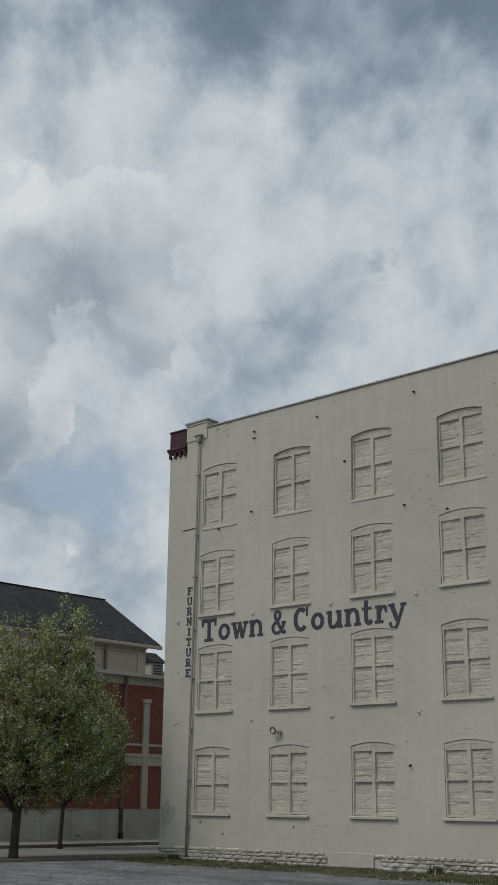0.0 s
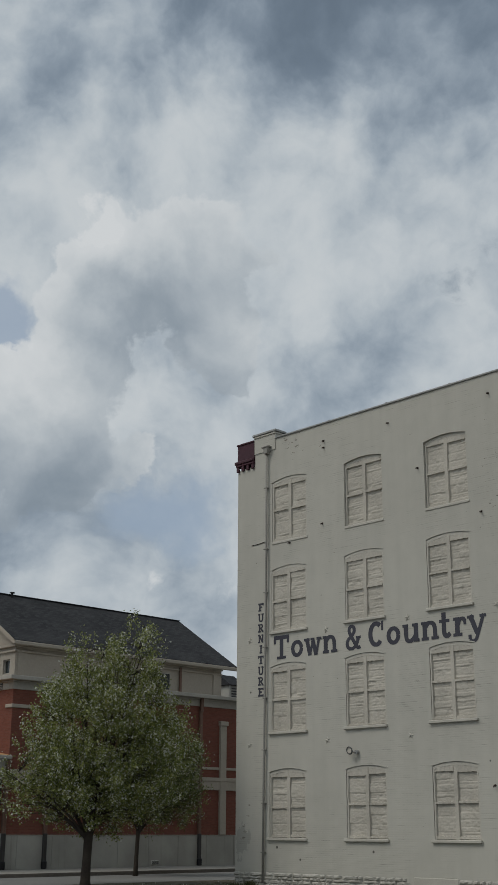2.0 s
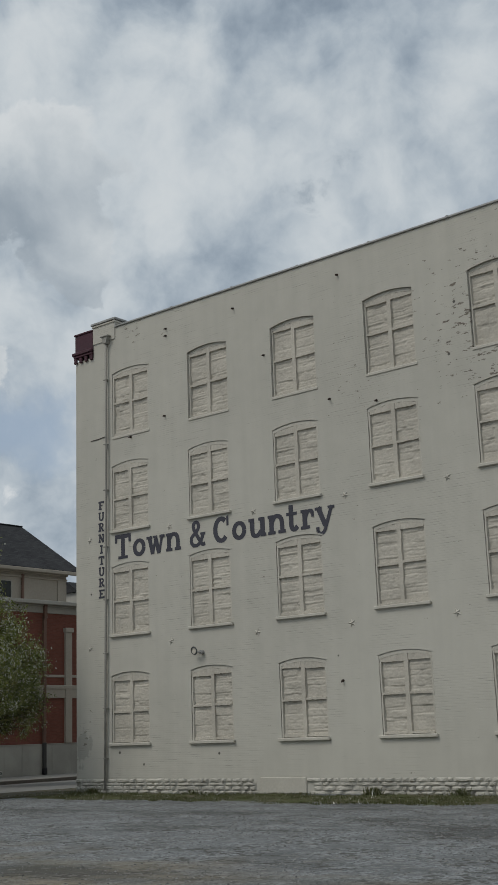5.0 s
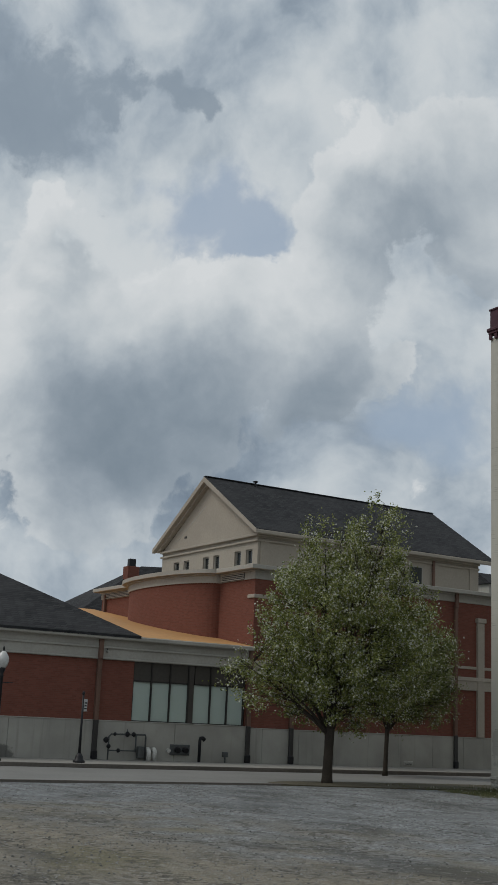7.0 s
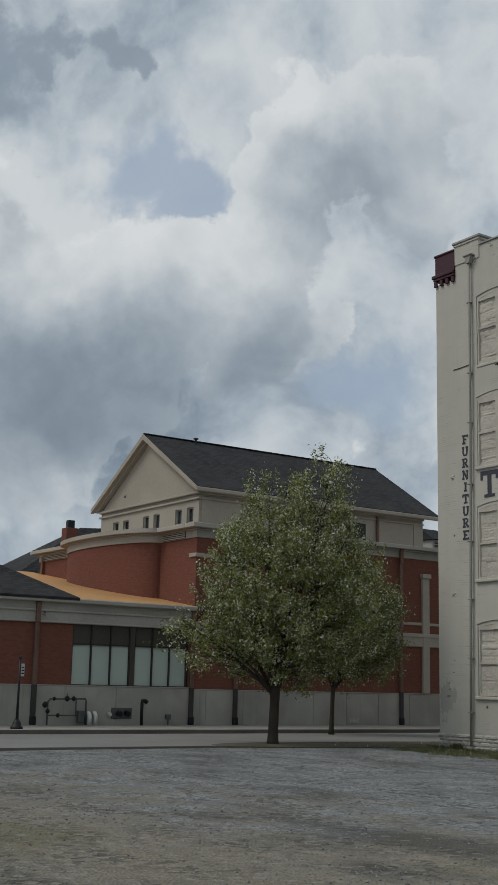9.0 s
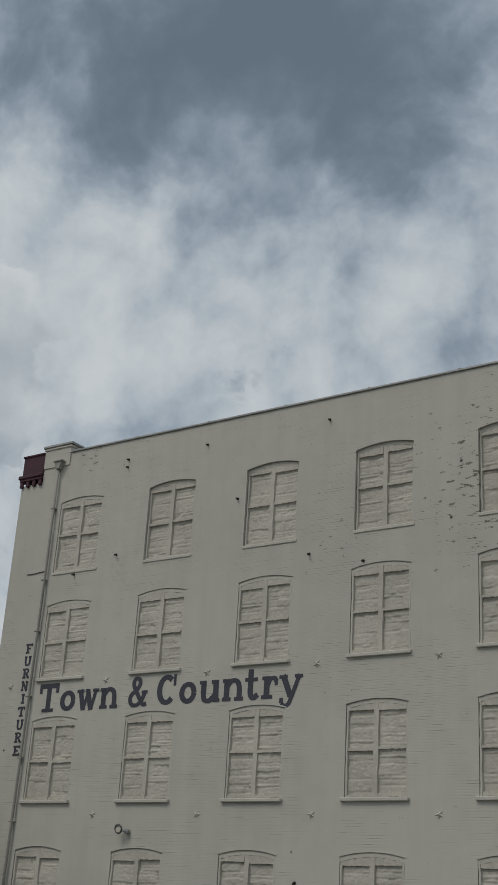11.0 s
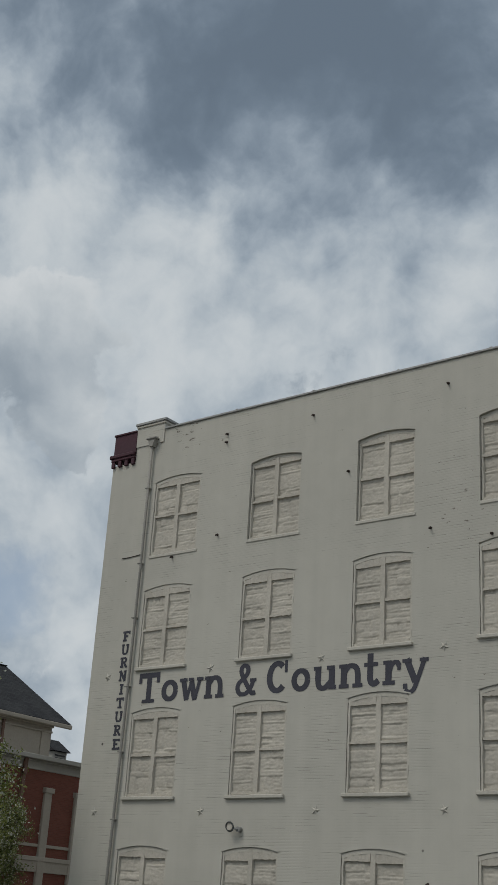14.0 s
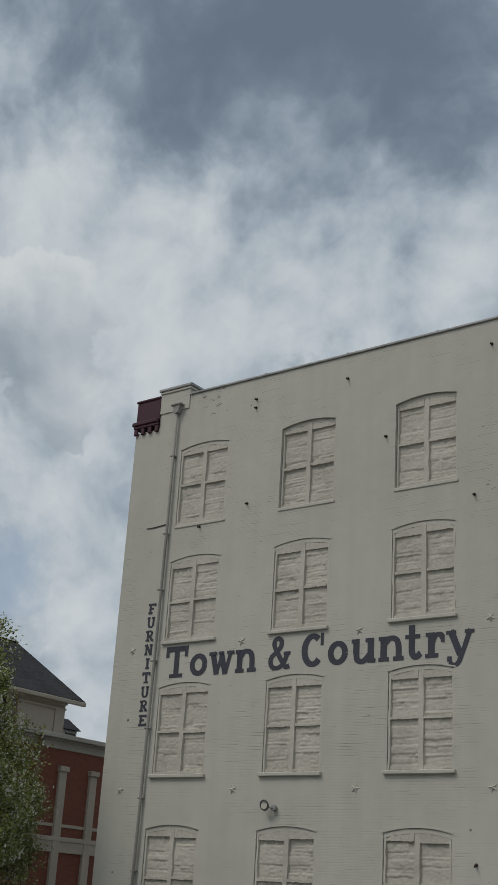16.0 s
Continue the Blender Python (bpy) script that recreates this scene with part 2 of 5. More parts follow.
def gravel():
    """Grey stone chips trodden into tan dirt, with worn tracks."""

    def build(g):
        p = place(g)
        s = g.tree.nodes.new("ShaderNodeSeparateXYZ")
        g.plug(s.inputs[0], p)
        cells = g.node("ShaderNodeTexVoronoi", 1, s_Vector=p, s_Scale=22.0)
        stones = g.node("ShaderNodeSeparateColor", i_0=cells)
        far = g.node("ShaderNodeTexVoronoi", 0, s_Vector=p, s_Scale=22.0)
        big = g.noise(p, 0.16, 5, 0.6)
        mid = g.noise(p, 0.9, 6, 0.62)
        fine = g.noise(p, 9, 5, 0.65)
        # the strip along the street is fresh blue-grey stone; nearer the lot is tan dirt
        stretch = g.math("ADD", g.math("MULTIPLY", s.outputs[0], 0.10), g.math("MULTIPLY", s.outputs[1], -0.75))
        band = g.math("ADD", g.math("MULTIPLY", stretch, 0.075), g.math("ADD", g.math("MULTIPLY", big, 1.1), g.math("MULTIPLY", mid, 0.55)))
        dirt = g.mapped(band, 1.84, 2.16)
        stone = g.mix(stones, rgb(0.098, 0.106, 0.109), rgb(0.35, 0.366, 0.370))
        stone = g.mix(g.mapped(mid, 0.35, 0.7), stone, rgb(0.155, 0.163, 0.167))
        earth = g.mix(fine, rgb(0.115, 0.102, 0.078), rgb(0.275, 0.25, 0.20))
        earth = g.mix(g.math("MULTIPLY", g.mapped(stones, 0.62, 0.9), 0.6), earth, rgb(0.27, 0.265, 0.245))
        worn = g.mapped(g.noise(g.vmath("MULTIPLY", p, (0.75, 1.0, 1)), 0.42, 6, 0.65), 0.40, 0.64)
        earth = g.mix(g.math("MULTIPLY", worn, 0.65), earth, g.mix(fine, rgb(0.10, 0.097, 0.086), rgb(0.195, 0.187, 0.165)))
        moss = g.mapped(g.noise(g.vmath("MULTIPLY", p, (0.5, 0.9, 1)), 0.5, 5, 0.6), 0.52, 0.68)
        earth = g.mix(g.math("MULTIPLY", moss, 0.55), earth, g.mix(fine, rgb(0.10, 0.092, 0.045), rgb(0.20, 0.182, 0.10)))
        color = g.mix(dirt, stone, earth)
        wet = g.mapped(g.noise(g.vmath("MULTIPLY", p, (0.30, 0.62, 1)), 0.55, 5, 0.6), 0.50, 0.66)
        color = g.mix(g.math("MULTIPLY", wet, 0.66), color, rgb(0.062, 0.063, 0.062))
        # loose chips lie in drifts
        drift = g.mapped(g.noise(g.vmath("MULTIPLY", p, (0.8, 1.2, 1)), 0.75, 5, 0.62), 0.42, 0.60)
        chip = g.node("ShaderNodeSeparateColor", i_0=g.node("ShaderNodeTexVoronoi", 1, s_Vector=p, s_Scale=9.0))
        color = g.mix(g.math("MULTIPLY", g.math("MULTIPLY", g.mapped(chip, 0.62, 0.70), drift), 0.75), color, rgb(0.062, 0.058, 0.05))
        color = g.mix(g.math("MULTIPLY", g.mapped(chip, 0.10, 0.05), 0.35), color, rgb(0.33, 0.32, 0.30))
        pale = g.mapped(g.noise(g.vmath("MULTIPLY", p, (0.45, 0.8, 1)), 0.9, 5, 0.6), 0.48, 0.66)
        color = g.mix(g.math("MULTIPLY", g.math("MULTIPLY", pale, dirt), 0.45), color, rgb(0.30, 0.268, 0.205))
        return {"color": color, "bump": g.math("ADD", g.math("MULTIPLY", far, 0.6), g.math("MULTIPLY", fine, 0.6)), "strength": 1.0, "distance": 0.05}

    return material("gravel", build, rough=0.9, spec=0.2)


def shingles():
    def build(g):
        uv, xyz = brick_coords(g, "xy")
        p = place(g)
        node = g.node("ShaderNodeTexBrick", 0, s_Vector=uv, s_Color1=rgb(0.020, 0.021, 0.023), s_Color2=rgb(0.042, 0.043, 0.045), s_Mortar=rgb(0.011, 0.011, 0.012), s_Scale=1.0, s_Mortar_Size=0.008, s_Brick_Width=0.30, s_Row_Height=0.10)
        fac = node.node.outputs[1]
        soft = g.noise(p, 0.5, 5)
        return {"color": g.mix(g.mapped(soft, 0.35, 0.7, 0, 0.5), node, rgb(0.05, 0.05, 0.052)), "bump": g.math("SUBTRACT", g.math("MULTIPLY", soft, 0.3), fac), "strength": 0.5}

    return material("shingles", build, rough=0.9, spec=0.2)


def leaf(name, low, mid, high, blossom):
    """Thin leaves that let some light through, each with its own tint; a few are white petals."""
    m = bpy.data.materials.new(name)
    m.use_nodes = True
    g = Graph(m.node_tree)
    # each leaf has its own tint, and noise makes some sprays paler or darker
    own = g.node("ShaderNodeNewGeometry", 8)
    spray = g.mapped(g.noise(place(g), 2.1, 4, 0.6), 0.36, 0.64, -0.24, 0.20, False)
    leaf_tone = g.math("ADD", own, g.math("MULTIPLY", spray, g.mapped(own, 0.70, 0.85, 1.0, 0.0)), True)
    ramp = g.node("ShaderNodeValToRGB", i_0=leaf_tone)
    e = ramp.node.color_ramp.elements
    e[0].color, e[1].color = rgb(*low), rgb(0.72, 0.72, 0.66)
    for pos, col in ((0.5, mid), (0.985 - blossom, high), (1.0 - blossom, (0.56, 0.57, 0.48))):
        k = e.new(pos)
        k.color = rgb(*col)
    top = g.node("ShaderNodeBsdfPrincipled", s_Base_Color=ramp, s_Roughness=0.55)
    thin = g.node("ShaderNodeBsdfTranslucent", s_Color=ramp)
    out = g.tree.nodes.new("ShaderNodeOutputMaterial")
    g.plug(out.inputs[0], g.node("ShaderNodeMixShader", i_0=0.32, i_1=top, i_2=thin))
    return m


def turf():
    """Thin olive grass grown through brown soil."""

    def build(g):
        p = place(g)
        a, c = g.noise(p, 1.1, 5, 0.6), g.noise(p, 14, 5, 0.65)
        soil = g.mix(c, rgb(0.065, 0.055, 0.038), rgb(0.15, 0.13, 0.09))
        green = g.mix(c, rgb(0.035, 0.045, 0.014), rgb(0.095, 0.105, 0.035))
        return {"color": g.mix(g.mapped(g.math("ADD", g.math("MULTIPLY", a, 0.7), g.math("MULTIPLY", c, 0.3)), 0.40, 0.56), soil, green), "bump": c, "strength": 0.8, "distance": 0.03}

    return material("turf", build, rough=0.95)


WHITE = (0.490, 0.473, 0.418)
M_WALL = painted_brick("painted_brick", WHITE, 0.48)
M_INFILL = plain("painted_infill", (0.472, 0.441, 0.382), 0.8, scale=5, vary=0.16, bump=0.6)
# wall paint made darker: the spout's shadow line is put into its colour
M_SPOUT = plain("shaded_spout_paint", (0.27, 0.26, 0.235), 0.65, scale=5, vary=0.2)
M_TRIMPAINT = plain("painted_timber", (0.49, 0.466, 0.408), 0.75, scale=5, vary=0.10, bump=0.3)
M_STONE = plain("painted_stone", (0.43, 0.412, 0.365), 0.85, scale=5, vary=0.22, bump=0.9)
M_PLUM = plain("plum_paint", (0.060, 0.022, 0.032), 0.6, scale=4, vary=0.25)
M_INK = plain("slate_paint", (0.055, 0.055, 0.07), 0.7, scale=6, vary=0.22)
M_COPING = plain("coping_metal", (0.32, 0.32, 0.31), 0.55, scale=3, vary=0.25, metal=0.2)
M_BRICK = red_brick("red_brick", (0.180, 0.066, 0.047))
def concrete():
    """Grey cast panels with rain streaks, damp feet and one sooty patch."""

    def build(g):
        p = place(g)
        a, c = g.noise(p, 0.5, 5), g.noise(p, 9, 5)
        drip = g.noise(g.vmath("MULTIPLY", p, (2.5, 2.5, 0.16)), 1.0, 5, 0.6)
        color = g.mix(g.mapped(a, 0.3, 0.7), rgb(0.30, 0.288, 0.258), rgb(0.40, 0.386, 0.345))
        color = g.mix(g.math("MULTIPLY", g.mapped(drip, 0.56, 0.74), 0.35), color, rgb(0.17, 0.16, 0.14))
        soot = g.math("SUBTRACT", 1.0, g.math("DIVIDE", g.node("ShaderNodeVectorMath", 1, operation="DISTANCE", i_0=g.vmath("MULTIPLY", p, (1, 0.45, 1)), i_1=(-15.38, -5.65, 0.30)), 0.62))
        soot = g.mapped(g.math("ADD", soot, g.noise(p, 4.0, 5, 0.65)), 0.85, 1.15)
        color = g.mix(g.math("MULTIPLY", soot, 0.7), color, rgb(0.06, 0.058, 0.055))
        return {"color": color, "bump": c, "strength": 0.3}

    return material("concrete_panel", build, rough=0.85, spec=0.25)


M_CONC = concrete()
M_STUCCO = plain("beige_stucco", (0.365, 0.325, 0.272), 0.85, scale=3, vary=0.10, bump=0.25)
M_CORNICE = plain("grey_cornice", (0.36, 0.342, 0.305), 0.7, scale=3, vary=0.12)
M_ROOF = shingles()
M_TAN = plain("tan_roof_sheet", (0.46, 0.25, 0.10), 0.7, scale=1.2, vary=0.14)
M_DOWN = plain("brown_downspout", (0.145, 0.084, 0.062), 0.5, scale=4)
M_DARKMETAL = plain("dark_iron", (0.018, 0.018, 0.02), 0.45, scale=8, metal=0.3)
M_GREYMETAL = plain("grey_pipe", (0.10, 0.105, 0.105), 0.5, scale=8, metal=0.4)
M_PALEPIPE = plain("pale_pipe", (0.55, 0.54, 0.50), 0.5, scale=8)
M_SPANDREL = plain("spandrel_panel", (0.062, 0.056, 0.05), 0.35, scale=2, vary=0.15)
M_MULLION = plain("dark_mullion", (0.03, 0.028, 0.026), 0.4, scale=5)
def blind():
    def build(g):
        r = g.node("ShaderNodeObjectInfo", 5)
        p = place(g)
        n = g.noise(g.vmath("MULTIPLY", p, (1, 7, 0.4)), 1.5, 4)
        base = g.mix(r, rgb(0.120, 0.158, 0.105), rgb(0.215, 0.262, 0.185))
        return {"color": g.mix(g.mapped(n, 0.3, 0.7, 0, 0.35), base, rgb(0.12, 0.15, 0.125)), "bump": n, "strength": 0.2}

    return material("drawn_blind", build, rough=0.5)


M_BLIND = blind()
M_WINDARK = plain("dark_window_glass", (0.028, 0.034, 0.036), 0.12, scale=1.0, vary=0.3, bump=0.0, spec=0.6)
M_ROAD = plain("worn_concrete_road", (0.19, 0.188, 0.178), 0.85, scale=2.5, vary=0.15, bump=0.3)
M_WALK = plain("pavement_concrete", (0.26, 0.252, 0.23), 0.85, scale=3, vary=0.12, bump=0.3)
M_KERB = plain("kerb_stone", (0.13, 0.115, 0.10), 0.85, scale=3, vary=0.25, bump=0.3)
M_GRASS = leaf("grass_blades", (0.05, 0.062, 0.018), (0.09, 0.10, 0.034), (0.17, 0.155, 0.08), 0.02)
M_TURF = turf()
M_SOIL = plain("soil", (0.085, 0.075, 0.05), 0.95, scale=3, vary=0.35, bump=0.6)
M_BARK = plain("bark", (0.045, 0.036, 0.028), 0.9, scale=9, vary=0.4, bump=0.8)
M_LEAF = leaf("pear_leaf", (0.075, 0.094, 0.023), (0.225, 0.255, 0.064), (0.41, 0.43, 0.15), 0.17)
# M_LEAF darkened: the second tree's shade is put into its leaf colour
M_LEAF2 = leaf("pear_leaf_shaded", (0.06, 0.08, 0.02), (0.175, 0.205, 0.056), (0.32, 0.345, 0.13), 0.12)
M_GRAVEL = gravel()
M_GLOBE = plain("frosted_globe", (0.5, 0.5, 0.485), 0.25, scale=4, vary=0.08, bump=0.0, spec=0.5)
M_SIGN = plain("white_plate", (0.5, 0.5, 0.5), 0.5, scale=6, vary=0.1)
M_RUST = plain("rusty_iron", (0.045, 0.032, 0.026), 0.8, scale=9, vary=0.4)


# ---- building blocks ----
def part(name, bm, mat, parent=None, label="", smooth=False):
    me = bpy.data.meshes.new(name)
    bm.to_mesh(me)
    bm.free()
    me.materials.append(mat)
    if smooth:
        me.shade_smooth()
    ob = new(name, me)
    if parent is not None:
        ob.parent = parent
        ob.matrix_parent_inverse = parent_matrix(parent).inverted()
    return tagged(ob, label)


def parent_matrix(ob):
    """Parts are built in world places, so only a top-level thing has a pose of its own."""
    return Matrix() if ob.parent else ob.matrix_basis


def thing(name, x, y, z, label, category, group="", kind=""):
    ob = new(name)
    ob.matrix_basis = Matrix.Translation((x, y, z))
    ob.empty_display_size = 0.3
    return tagged(ob, label, category, group, kind)


def box(bm, x0, x1, y0, y1, z0, z1):
    v = [bm.verts.new((x, y, z)) for z in (z0, z1) for x, y in ((x0, y0), (x1, y0), (x1, y1), (x0, y1))]
    for f in ((3, 2, 1, 0), (4, 5, 6, 7), (0, 1, 5, 4), (1, 2, 6, 5), (2, 3, 7, 6), (3, 0, 4, 7)):
        bm.faces.new([v[i] for i in f])
    return bm


def cube(*b):
    return box(bmesh.new(), *b)


def soft_cube(x0, x1, y0, y1, z0, z1, r=0.02):
    bm = cube(x0, x1, y0, y1, z0, z1)
    bmesh.ops.bevel(bm, geom=bm.edges[:], offset=r, segments=1, affect="EDGES")
    return bm


def tube(bm, points, radii, n=8, cap=True):
    """A round bar through points, with a radius at each."""
    rings = []
    for i, p in enumerate(points):
        p = Vector(p)
        a = Vector(points[max(0, i - 1)])
        b = Vector(points[min(len(points) - 1, i + 1)])
        d = (b - a).normalized()
        side = d.cross(Vector((0.31, 0.17, 1)) if abs(d.z) < 0.95 else Vector((1, 0.2, 0))).normalized()
        up = d.cross(side)
        r = radii[i] if isinstance(radii, (list, tuple)) else radii
        rings.append([bm.verts.new(p + r * (math.cos(k * math.tau / n) * side + math.sin(k * math.tau / n) * up)) for k in range(n)])
    for lo, hi in zip(rings, rings[1:]):
        for k in range(n):
            bm.faces.new((lo[k], lo[(k + 1) % n], hi[(k + 1) % n], hi[k]))
    if cap:
        bm.faces.new(rings[0][::-1])
        bm.faces.new(rings[-1])
    return bm


def lathe(profile, n=16, x=0, y=0):
    """A turned form from (radius, height) pairs."""
    bm = bmesh.new()
    rings = [[bm.verts.new((x + max(r, 0.001) * math.cos(k * math.tau / n), y + max(r, 0.001) * math.sin(k * math.tau / n), z)) for k in range(n)] for r, z in profile]
    for lo, hi in zip(rings, rings[1:]):
        for k in range(n):
            bm.faces.new((lo[k], lo[(k + 1) % n], hi[(k + 1) % n], hi[k]))
    bm.faces.new(rings[0][::-1])
    bm.faces.new(rings[-1])
    return bm


def prism(outline, axis, a, b):
    """An outline pulled along an axis from a to b. axis y: outline is (x, z); axis x: (y, z); axis z: (x, y)."""
    bm = bmesh.new()

    def put(u, v, w):
        return bm.verts.new({"y": (u, w, v), "x": (w, u, v), "z": (u, v, w)}[axis])

    lo = [put(u, v, a) for u, v in outline]
    hi = [put(u, v, b) for u, v in outline]
    n = len(outline)
    for k in range(n):
        bm.faces.new((lo[k], lo[(k + 1) % n], hi[(k + 1) % n], hi[k]))
    bm.faces.new(lo[::-1])
    bm.faces.new(hi)
    bmesh.ops.recalc_face_normals(bm, faces=bm.faces[:])
    return bm


def slab(corners, thick):
    """A sheet through three or four corners, thickened downwards."""
    bm = bmesh.new()
    top = [bm.verts.new(c) for c in corners]
    low = [bm.verts.new((c[0], c[1], c[2] - thick)) for c in corners]
    n = len(corners)
    bm.faces.new(top)
    bm.faces.new(low[::-1])
    for k in range(n):
        bm.faces.new((top[k], low[k], low[(k + 1) % n], top[(k + 1) % n]))
    bmesh.ops.recalc_face_normals(bm, faces=bm.faces[:])
    return bm


# ---- ground, road, pavement ----
def sheet(name, x0, x1, y0, y1, z, step, mat, label, rough=0.0, seed=0.0, category="ground"):
    bm = bmesh.new()
    nx, ny = max(1, round((x1 - x0) / step)), max(1, round((y1 - y0) / step))
    rows = []
    for j in range(ny + 1):
        row = []
        for i in range(nx + 1):
            x, y = x0 + (x1 - x0) * i / nx, y0 + (y1 - y0) * j / ny
            row.append(bm.verts.new((x, y, z + rough * noise.noise((x * 0.35 + seed, y * 0.35, seed)))))
        rows.append(row)
    for lo, hi in zip(rows, rows[1:]):
        for i in range(nx):
            bm.faces.new((lo[i], lo[i + 1], hi[i + 1], hi[i]))
    ob = part(name, bm, mat, None, label, smooth=True)
    return tagged(ob, "", category, "", "structure")


def ground():
    """One sheet to the horizon, fine near the lot; a shallow bed lies under the street."""
    bm = bmesh.new()
    xs = [-2500, -600, -200, -80, -40, -20, -11] + [-10.2 + i * 0.9 for i in range(60)] + [60, 120, 300, 900, 2500]
    ys = [-2500, -900, -300, -120, -70] + [-50 + i * 1.0 for i in range(62)] + [30, 60, 150, 500, 2500]
    rows = []
    for y in ys:
        row = []
        for x in xs:
            near = -1.4 < x < 46 and -50 < y < 0
            z = 0.05 * noise.noise((x * 0.22, y * 0.22, 1.0)) if near else 0.0
            if x < -1.6:
                z = -0.12
            row.append(bm.verts.new((x, y, z - (0.02 if near else 0.0))))
        rows.append(row)
    for lo, hi in zip(rows, rows[1:]):
        for i in range(len(xs) - 1):
            bm.faces.new((lo[i], lo[i + 1], hi[i + 1], hi[i]))
    ob = part("ground", bm, M_GRAVEL, None, "grey gravel and tan dirt parking lot", smooth=True)
    tagged(ob, "", "ground", "", "structure")


ground()
sheet("road", -10.55, -1.55, -120, 120, 0.0, 1.5, M_ROAD, "pale worn concrete street beside the lot", 0.01, 3.0, "road")


def kerbs():
    far = part("kerb", cube(-10.75, -10.55, -120, 120, -0.1, 0.15), M_KERB, None, "dark weathered kerb of the far pavement")
    tagged(far, "", "kerb", "", "structure")
    near = part("kerb", cube(-1.62, -1.45, -120, -7.5, -0.1, 0.030), M_KERB, None, "low worn edge between street and gravel lot")
    tagged(near, "", "kerb", "", "structure")
    isle = part("verge", prism([(-3.3, -6.6), (-2.7, -7.6), (-1.5, -8.0), (-0.9, -6.4), (-0.4, -4.0), (0.2, -1.0), (-0.1, 0.6), (-0.1, 3), (-2.9, 3), (-3.4, 1), (-3.5, -5.5)], "z", -0.1, 0.016), M_SOIL, None, "narrow strip of bare soil and grass round the tree")
    tagged(isle, "", "verge", "", "structure")
    for k in range(56):
        y = -64 + k * 1.6
        p = part("paving_slab", cube(-15.35, -10.757, y, y + 1.588, -0.1, 0.152 + 0.003 * math.sin(k * 2.1)), M_WALK, far)


kerbs()

def turf_strip():
    """Grass margin along the foot of the wall, ragged towards the lot."""
    bm = bmesh.new()
    rows = []
    for i in range(181):
        x = -0.6 + i * 0.2
        edge = -2.6 - min(1.0, max(0, x) * 0.08) - 0.8 * noise.noise((x * 0.35, 2, 0)) - 0.5 * noise.noise((x * 1.3, 5, 0)) - 0.25 * noise.noise((x * 4, 8, 0))
        row = []
        for k in range(7):
            y = edge * (1 - k / 6) + 0.02 * k / 6
            z = 0.05 * noise.noise((x * 0.22, y * 0.22, 1.0)) - 0.02 + (0.03 if k else -0.03) * (0.7 + 0.3 * noise.noise((x * 3, y * 3, 0)))
            row.append(bm.verts.new((x, y, z)))
        rows.append(row)
    for lo, hi in zip(rows, rows[1:]):
        for k in range(6):
            bm.faces.new((lo[k], hi[k], hi[k + 1], lo[k + 1]))
    ob = part("verge", bm, M_TURF, None, "ragged margin of thin grass along the wall", smooth=True)
    tagged(ob, "", "verge", "", "structure")


turf_strip()

# ---- painted warehouse ----
TOP = 17.70
COLS = [(2.12, 4.06)] + [(4.06 + 3.94 * k - 1.92, 4.06 + 3.94 * k) for k in range(1, 8)]
SILLS = [1.76, 5.69, 9.60, 13.27]
HEIGHTS = [2.40, 2.50, 2.48, 2.52]
DRIFT = [-0.12, -0.05, 0.0, 0.05]  # the old masons set each storey's openings a little further along
RISE, DEEP = 0.13, 0.16
WALL_END = 36.0
CORNER = 0.11


def arch(x0, x1, z, k, n=10):
    u = k / n
    return x0 + (x1 - x0) * u, z + RISE * 4 * u * (1 - u)


def south_wall():
    """The long wall with its arched openings cut through to the blind infill."""
    bm = bmesh.new()

    def quad(*pts):
        bm.faces.new([bm.verts.new(p) for p in pts])

    quad((CORNER, 0, 0), (1.13, 0, 0), (1.13, 0, 16.74), (CORNER, 0, 16.74))
    low = 0.0
    for r, s in enumerate(SILLS):
        cols = [(x0 + DRIFT[r], x1 + DRIFT[r]) for x0, x1 in COLS]
        top = s + HEIGHTS[r]
        head = top + RISE + 0.02
        high = TOP if r == 3 else head + 0.2
        edges = [1.13] + [v for c in cols for v in c] + [WALL_END]
        for k in range(0, len(edges), 2):
            quad((edges[k], 0, low), (edges[k + 1], 0, low), (edges[k + 1], 0, high), (edges[k], 0, high))
        for x0, x1 in cols:
            quad((x0, 0, low), (x1, 0, low), (x1, 0, s), (x0, 0, s))
            quad((x0, 0, s), (x0, 0, top), (x0, DEEP, top), (x0, DEEP, s))
            quad((x1, DEEP, s), (x1, DEEP, top), (x1, 0, top), (x1, 0, s))
            quad((x0, 0, s), (x0, DEEP, s), (x1, DEEP, s), (x1, 0, s))
            for k in range(10):
                (a, za), (b, zb) = arch(x0, x1, top, k), arch(x0, x1, top, k + 1)
                quad((a, 0, za), (b, 0, zb), (b, 0, head), (a, 0, head))
                quad((a, 0, za), (a, DEEP, za), (b, DEEP, zb), (b, 0, zb))
            quad((x0, 0, head), (x1, 0, head), (x1, 0, high), (x0, 0, high))
        low = high
    # back of the masonry and the wall's top
    quad((CORNER, 0.45, 0), (CORNER, 0.45, TOP), (WALL_END, 0.45, TOP), (WALL_END, 0.45, 0))
    quad((1.13, 0, TOP), (WALL_END, 0, TOP), (WALL_END, 0.45, TOP), (1.13, 0.45, TOP))
    quad((CORNER, 0.45, 0), (CORNER, 0, 0), (CORNER, 0, 16.74), (CORNER, 0.45, 16.74))
    bmesh.ops.remove_doubles(bm, verts=bm.verts[:], dist=0.0005)
    bmesh.ops.recalc_face_normals(bm, faces=bm.faces[:])
    return bm


